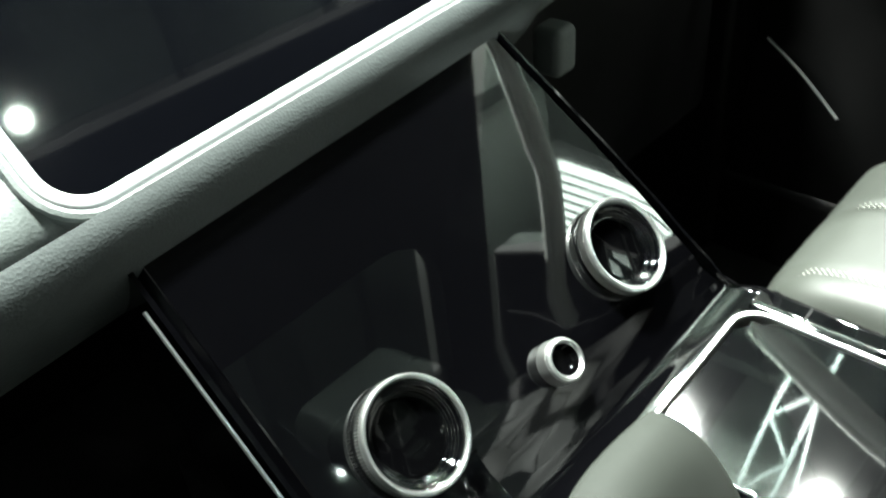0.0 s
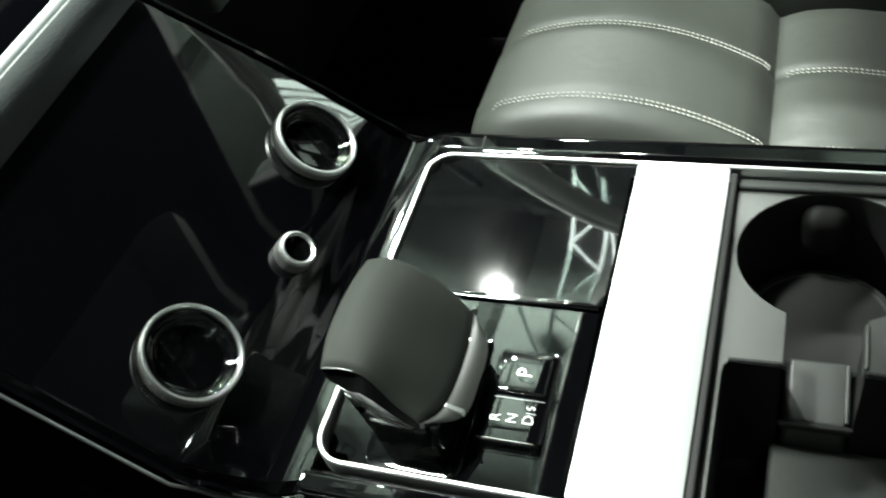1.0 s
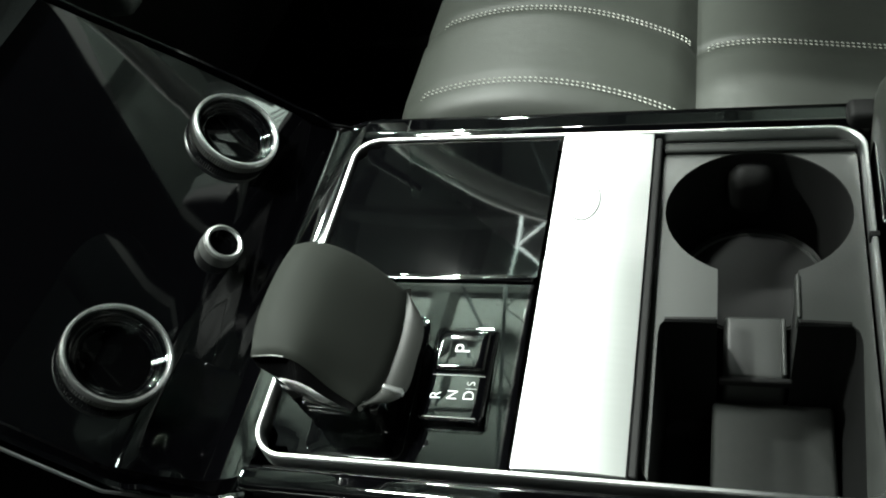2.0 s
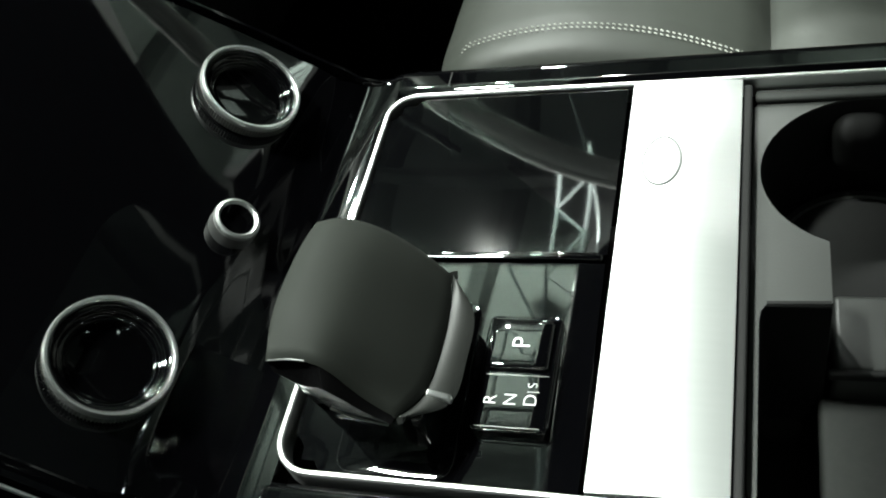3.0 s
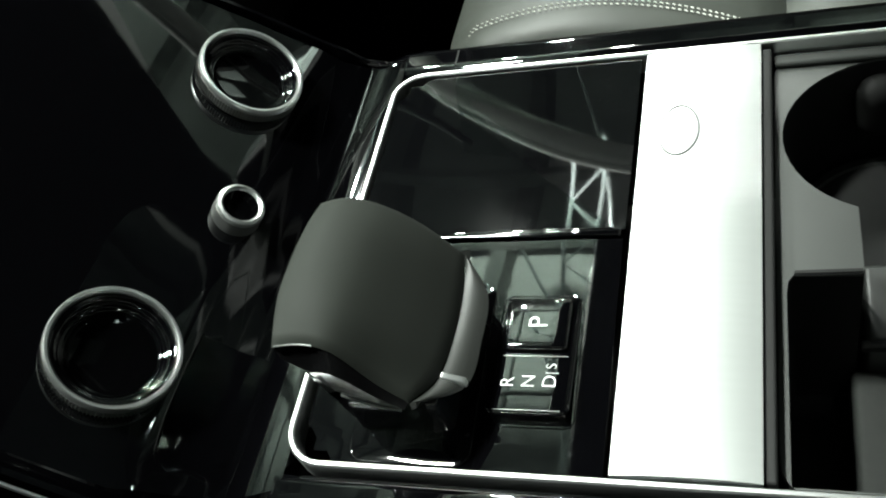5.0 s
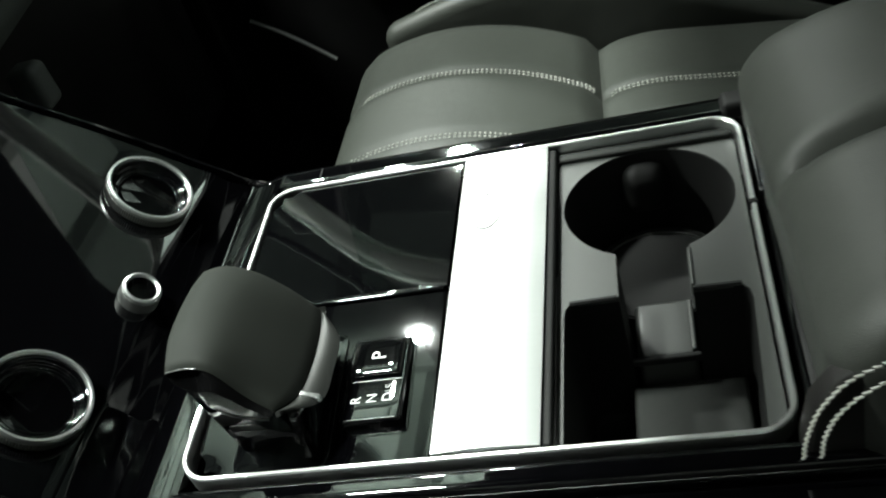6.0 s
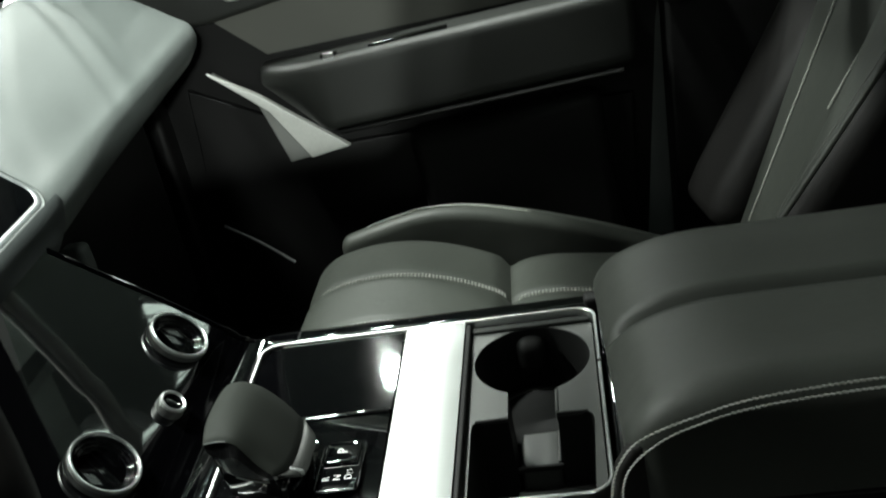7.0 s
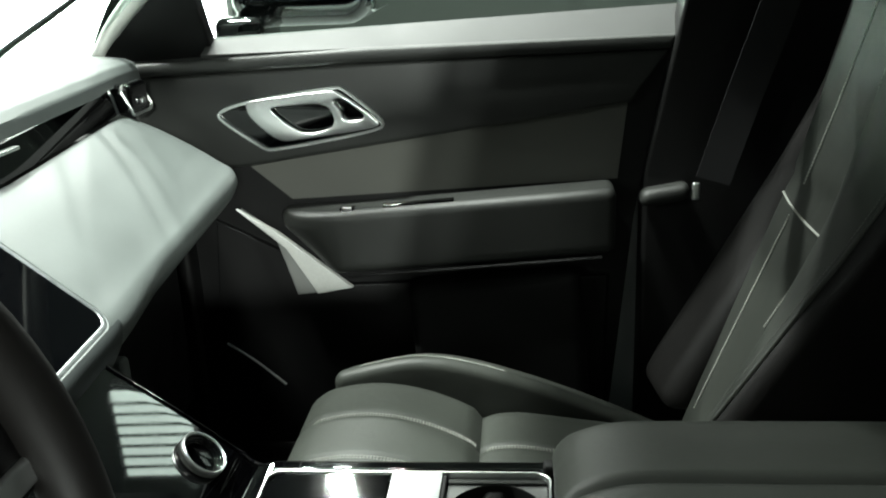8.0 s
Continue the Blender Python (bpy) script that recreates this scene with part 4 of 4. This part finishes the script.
def build_seat():
    s = thing("passenger_seat", "charcoal leather passenger seat with pale double stitching", "seat")

    part("cushion", soft_box((-0.172, 0.355, -0.36), (0.36, 0.592, -0.10), 0.035, 44, lambda p: Vector((p.x, p.y, p.z if p.z < -0.24 else -0.24 + (p.z + 0.24) / 0.14 * (cushion_z(p.x, p.y) + 0.24)))), LEATHER, s, "charcoal leather cushion")

    def bolster(p):
        f = (p.x + 0.165) / 0.52
        w = max(0.0, min(1.0, (p.z + 0.36) / 0.26))
        z = p.z + w * (0.032 * math.sin(min(1, f * 2.4) * math.pi / 2) - 0.20 * max(0, f - 0.24) ** 1.35 - 0.046)
        if p.y > 0.5:
            z += w * (0.021 - 0.42 * max(0.0, p.y - 0.606))
        return Vector((p.x, p.y + 0.012 * math.sin(f * 3), z))

    for lo, hi in ((0.590, 0.700), (0.250, 0.362)):
        part("bolster", soft_box((-0.144 if lo > 0.5 else -0.166, lo, -0.36), (0.37, hi, -0.085 if lo > 0.5 else -0.105), 0.014 if lo > 0.5 else 0.040, 18, bolster), LEATHER, s, "raised leather side bolster")
    for off in (0.0, 0.0042):
        line = []
        for k in range(61):
            f = 0.085 + 0.42 * k / 60
            y, x = 0.6045 + off + 0.012 * math.sin(f * 3), -0.166 + 0.52 * f
            rise = 0.032 * math.sin(min(1, f * 2.4) * math.pi / 2) - 0.20 * max(0, f - 0.24) ** 1.35 - 0.046
            line.append(Vector((x, y, -0.0630 - 0.42 * max(0.0, off - 0.0015) + rise - 0.020 * max(0, 1 - (f - 0.06) / 0.07) ** 2)))
        part("stitching", stitches(line, 0.0036, 0.0026, 0.00045, 0.4), THREAD, s, "pale stitching")
    part("seat_base", soft_box((-0.12, 0.27, -0.47), (0.40, 0.68, -0.34), 0.02, 3), PLASTIC, s)
    for y in (0.385, 0.483):
        for off in (-0.0022, 0.0022):
            for x0, x1 in ((-0.160, 0.058), (0.072, 0.33)):
                n = 80
                line = [Vector((x0 + (x1 - x0) * i / n, y + off, cushion_z(x0 + (x1 - x0) * i / n, y + off) + 0.0012 - (0.02 * max(0, (-0.140 - (x0 + (x1 - x0) * i / n)) / 0.02) ** 2))) for i in range(n + 1)]
                part("stitching", stitches(line, 0.0040, 0.0027, 0.0005, 0.5), THREAD, s, "pale stitching")

    # backrest
    def back_x(z):
        return 0.3605 + 0.345 * z - 0.13 * max(0.0, z - 0.17) ** 1.3

    def lean(p):
        return Vector((p.x + back_x(p.z), p.y, p.z))

    def face(p):
        q = lean(p)
        q.x += 0.008 * min(1, abs((p.y - 0.434) / 0.11)) ** 2
        for z0 in (0.160, 0.187):
            q.x += 0.004 * math.exp(-((p.z - z0) / 0.004) ** 2)
        return q

    part("backrest", soft_box((0.0, 0.355, -0.16), (0.12, 0.550, 0.56), 0.022, 44, face), LEATHER, s, "charcoal leather backrest")

    def wing(side):
        def f(p):
            q = lean(p)
            front = max(0.0, min(1.0, (0.10 - p.x) / 0.16))
            q.x += front * 0.30 * max(-0.1, min(0.27, p.z))
            inward = max(0.0, min(1.0, (p.y - 0.280) / 0.082 if side < 0 else (0.640 - p.y) / 0.095))
            q.x += front * (0.085 if side < 0 else 0.02) * inward
            return q
        return f

    part("side_wing", soft_box((-0.070, 0.262, -0.14), (0.14, 0.362, 0.54), 0.028, 24, wing(-1)), LEATHER_DARK, s, "dark leather side wing")
    part("side_wing", soft_box((-0.012, 0.545, -0.14), (0.14, 0.662, 0.54), 0.028, 24, wing(1)), LEATHER_DARK, s, "dark leather side wing")
    part("headrest", soft_box((0.0, 0.36, 0.57), (0.10, 0.58, 0.76), 0.04, 6, lean), LEATHER, s)

    def on_back(y, z, out=0.001):
        return lean(Vector((0.008 * min(1, abs((y - 0.434) / 0.11)) ** 2 - out, y, z)))

    def seam_far(z):
        return 0.467 + 0.11 * (0.19 - z)

    def seam_near(z):
        return 0.370 + 0.05 * (z - 0.19) if z > 0.17 else 0.367 + 0.35 * max(0.0, 0.155 - z)

    for seam, spans in ((seam_far, ((-0.10, 0.155), (0.191, 0.52))), (seam_near, ((0.05, 0.155), (0.191, 0.52)))):
        for z0, z1 in spans:
            heights = [z0 + (z1 - z0) * i / 60 for i in range(61)]
            part("stitching", stitches([on_back(seam(z), z) for z in heights], 0.0040, 0.0036, 0.0010, 0.15, up=(-1, 0, 0.3)), THREAD, s, "pale stitching")
    part("band_piping", sweep([on_back(0.364 + 0.166 * i / 40, 0.158 + 0.006 * i / 40) for i in range(41)], circle(0.0014, 6)), THREAD, s, "pale seam line")
    piping = [Vector((back_x(z) - 0.066 + 0.30 * max(-0.1, min(0.27, z)), 0.2765, z)) for z in [-0.05 + 0.55 * i / 40 for i in range(41)]]
    def inner_face(u, v):
        z = -0.06 + 0.56 * v
        a, b = on_back(0.372, z, 0.004), Vector((back_x(z) - 0.064 + 0.30 * max(-0.1, min(0.27, z)), 0.278, z))
        p = a.lerp(b, u)
        return p + Vector((-0.012 * math.sin(math.pi * u), 0, 0))

    part("wing_face", surface(inner_face, 10, 40, 0.004), LEATHER, s, "charcoal leather inner face of the wing")
    part("stitching", stitches([Vector((p.x - 0.004, p.y + 0.0045, p.z)) for p in piping], 0.0040, 0.0030, 0.0005, 0.1, up=(-1, 0, 0.3)), THREAD_DIM, s, "grey edge stitching")
    part("piping", sweep(piping, circle(0.0026, 8)), LEATHER, s, "raised leather piping")


build_seat()


# ---------------- passenger door ----------------
def build_door():
    d = thing("passenger_door", "closed dark passenger door with a metal inner handle", "door")
    end = lambda z: 0.262 + 0.17 * (z + 0.1)
    part("carrier", fill([(-0.55, -0.42), (0.24, -0.42), (end(0.05), 0.05), (end(0.32), 0.32), (-0.55, 0.26)], flat_y(0.815), 0.05), PLASTIC, d)
    part("upper_panel", fill([(-0.46, 0.148), (-0.302, 0.145), (0.278, 0.228), (end(0.31), 0.303), (-0.10, 0.297), (-0.46, 0.285)], flat_y(0.792), 0.03, 0.008), DOOR_SKIN, d, "dark grey upper door panel")
    part("belt_rail", fill([(-0.46, 0.285), (-0.10, 0.297), (end(0.31), 0.303), (end(0.335), 0.323), (-0.10, 0.319), (-0.46, 0.306)], flat_y(0.783), 0.05, 0.008), DOOR_SKIN, d)
    part("window_ledge", surface(lambda u, v: (-0.345 + 0.69 * u, 0.790 + 0.055 * v, 0.316 + 0.006 * u + (0.0195 + 0.0185 * u) * v), 10, 4, 0.01), LEDGE, d, "pale window ledge")
    part("insert", fill([(-0.235, 0.090), (0.262, 0.112), (0.2760, 0.234), (-0.306, 0.152)], flat_y(0.8125), 0.002, 0.0), DOOR_SUEDE, d, "grey-brown soft insert panel")

    def arm(p):
        f = max(0.0, min(1.0, (p.x + 0.25) / 0.5))
        front = max(0.0, 1 - (p.x + 0.25) / 0.10)
        low = max(0.0, (0.055 - p.z) / 0.073)
        return Vector((p.x + 0.075 * low * front, p.y + 0.045 * front * front, p.z + 0.034 * f))

    part("armrest", soft_box((-0.250, 0.742, -0.018), (0.255, 0.812, 0.080), 0.014, 16, arm), DOOR_SKIN, d, "dark padded door armrest")
    for u0, u1 in ((-0.150, -0.128), (-0.085, 0.02)):
        part("switch", soft_box((u0, 0.752, 0.079 + 0.068 * (u0 + 0.25)), (u1, 0.764, 0.083 + 0.068 * (u0 + 0.25)), 0.001, 2, lambda p: Vector((p.x, p.y, p.z + 0.068 * (p.x - u0)))), GLOSS, d)
    part("switch_cap", soft_box((-0.146, 0.750, 0.084), (-0.132, 0.756, 0.092), 0.001, 2), CHROME, d)
    part("pull_line", sweep([Vector((-0.145, 0.748, -0.015)), Vector((0.0, 0.744, -0.005)), Vector((0.235, 0.744, 0.011))], circle(0.003, 6)), PLASTIC, d)
    part("pocket", soft_box((-0.03, 0.755, -0.30), (0.235, 0.812, -0.045), 0.02, 5, lambda p: Vector((p.x - 0.25 * (p.z + 0.045) * 0.3 - 0.03, p.y, p.z + 0.012 + 0.08 * (p.x - 0.03)))), RUBBER, d, "black moulded door pocket")
    part("lower_panel", fill([(-0.40, -0.40), (0.24, -0.40), (0.25, -0.04), (-0.15, -0.05), (-0.36, 0.06)], flat_y(0.806), 0.02, 0.004), PLASTIC, d)
    part("speaker_wedge", fill([(-0.317, 0.078), (-0.262, 0.030), (-0.236, -0.062), (-0.150, -0.052)], flat_y(0.790), 0.02, 0.003), WEDGE, d, "pale metal wedge trim")
    part("wedge_strip", fill([(-0.320, 0.081), (-0.271, 0.038), (-0.247, 0.016), (-0.203, -0.059), (-0.146, -0.049), (-0.258, 0.043)], flat_y(0.787), 0.01, 0.002), WEDGE_STRIP, d, "bright ribbed wedge strip")
    # inner handle
    ring = [(-0.331, 0.224), (-0.321, 0.235), (-0.284, 0.246), (-0.149, 0.264), (-0.136, 0.260), (-0.080, 0.212), (-0.087, 0.199), (-0.252, 0.172), (-0.266, 0.177)]
    ring = eased(ring)
    h = part("handle_bowl", fill(ring, flat_y(0.789), 0.012, 0.002), GLOSS, d, "gloss black handle bowl")
    part("handle_rim", sweep([Vector((x, 0.788, z)) for x, z in ring], [(-0.0026, -0.003), (0.0026, -0.003), (0.002, 0.003), (-0.002, 0.003)], closed=True, up=(0, -1, 0)), CHROME, h, "bright handle rim")
    lever = eased([(-0.284, 0.245), (-0.271, 0.250), (-0.158, 0.261), (-0.142, 0.257), (-0.085, 0.213), (-0.090, 0.204), (-0.199, 0.190), (-0.239, 0.186), (-0.279, 0.224)])
    slot = eased([(-0.247, 0.236), (-0.237, 0.239), (-0.174, 0.242), (-0.158, 0.235), (-0.151, 0.217), (-0.158, 0.204), (-0.199, 0.197), (-0.226, 0.215)])
    notch = eased([(-0.154, 0.247), (-0.138, 0.249), (-0.100, 0.218), (-0.138, 0.214), (-0.142, 0.232)])
    part("handle_lever", fill(lever, flat_y(0.777), 0.010, 0.002, holes=[slot, notch]), CHROME, h, "polished pull lever")
    pane = part("window_pane", surface(lambda u, v: (-0.34 + 0.70 * u + 0.03 * v, 0.868 - 0.20 * v, 0.30 + 0.04 * u + (0.20 + 0.07 * u) * v), 8, 4, 0.004), GLASS, d)
    pane.visible_shadow = False
    part("sail_panel", fill([(-0.580, 0.235), (-0.335, 0.280), (-0.345, 0.47), (-0.410, 0.465), (-0.490, 0.375)], lambda u, v, w: Vector((u, 0.835 - w - 0.5 * max(0, v - 0.3), v)), 0.03, 0.006), PLASTIC, d, "black corner panel by the mirror")
    part("outer_skin", soft_box((-0.60, 0.87, -0.5), (0.45, 0.93, 0.30), 0.03, 4), PAINT, d)


build_door()


def build_mirror():
    m = thing("side_mirror", "dark wing mirror with a polished rim outside the window", "mirror")
    part("housing", soft_box((-0.36, 0.97, 0.335), (-0.12, 1.20, 0.50), 0.05, 8), GLOSS, m)
    part("foot", soft_box((-0.36, 0.90, 0.30), (-0.28, 1.02, 0.36), 0.015, 3), GLOSS, m)
    part("glass", soft_box((-0.124, 1.00, 0.355), (-0.115, 1.18, 0.48), 0.004, 3), MIRROR, m)


build_mirror()


def build_belt():
    b = thing("seat_belt", "black webbing seat belt hanging by the pillar", "seat belt")
    line = curve([(0.385, 0.735, 0.125), (0.42, 0.725, 0.25), (0.45, 0.690, 0.38), (0.47, 0.645, 0.53)], 20)
    part("webbing", sweep(line, [(-0.024, -0.0008), (0.024, -0.0008), (0.024, 0.0008), (-0.024, 0.0008)], up=(0, -1, 0.2)), BELT_WEB, b)
    part("tongue", soft_box((0.357, 0.730, 0.098), (0.368, 0.736, 0.124), 0.003, 3), CHROME, b, "bright belt tongue")


build_belt()


# ---------------- steering wheel ----------------
def build_wheel():
    w = thing("steering_wheel", "black leather steering wheel with satin spokes", "steering wheel")
    tilt = Matrix.Translation((-0.110, -0.310, 0.230)) @ Matrix.Rotation(radians(74), 4, "Y")
    ring = [tilt @ Vector((0.178 * math.cos(a), 0.178 * math.sin(a), 0)) for a in [2 * math.pi * i / 72 for i in range(72)]]
    part("rim", sweep(ring, circle(0.0165, 14), closed=True, up=tilt.to_3x3() @ Vector((0, 0, 1))), LEATHER_DARK, w, "black leather rim")
    part("hub", soft_box((-0.07, -0.075, -0.05), (0.06, 0.075, 0.0), 0.02, 5, lambda p: tilt @ p), PLASTIC, w)
    for y0, y1 in ((0.07, 0.175), (-0.175, -0.07)):
        part("spoke", soft_box((-0.035, y0, -0.025), (0.02, y1, -0.008), 0.007, 4, lambda p: tilt @ p), GLOSS, w)
        part("spoke_trim", soft_box((0.0, y0, -0.010), (0.014, y1, -0.004), 0.003, 3, lambda p: tilt @ p), SATIN, w)
    part("spoke", soft_box((0.05, -0.02, -0.03), (0.178, 0.02, -0.012), 0.006, 4, lambda p: tilt @ p), SATIN, w)
    part("column", soft_box((-0.05, -0.05, -0.30), (0.05, 0.05, -0.045), 0.02, 3, lambda p: tilt @ p), PLASTIC, w)


build_wheel()
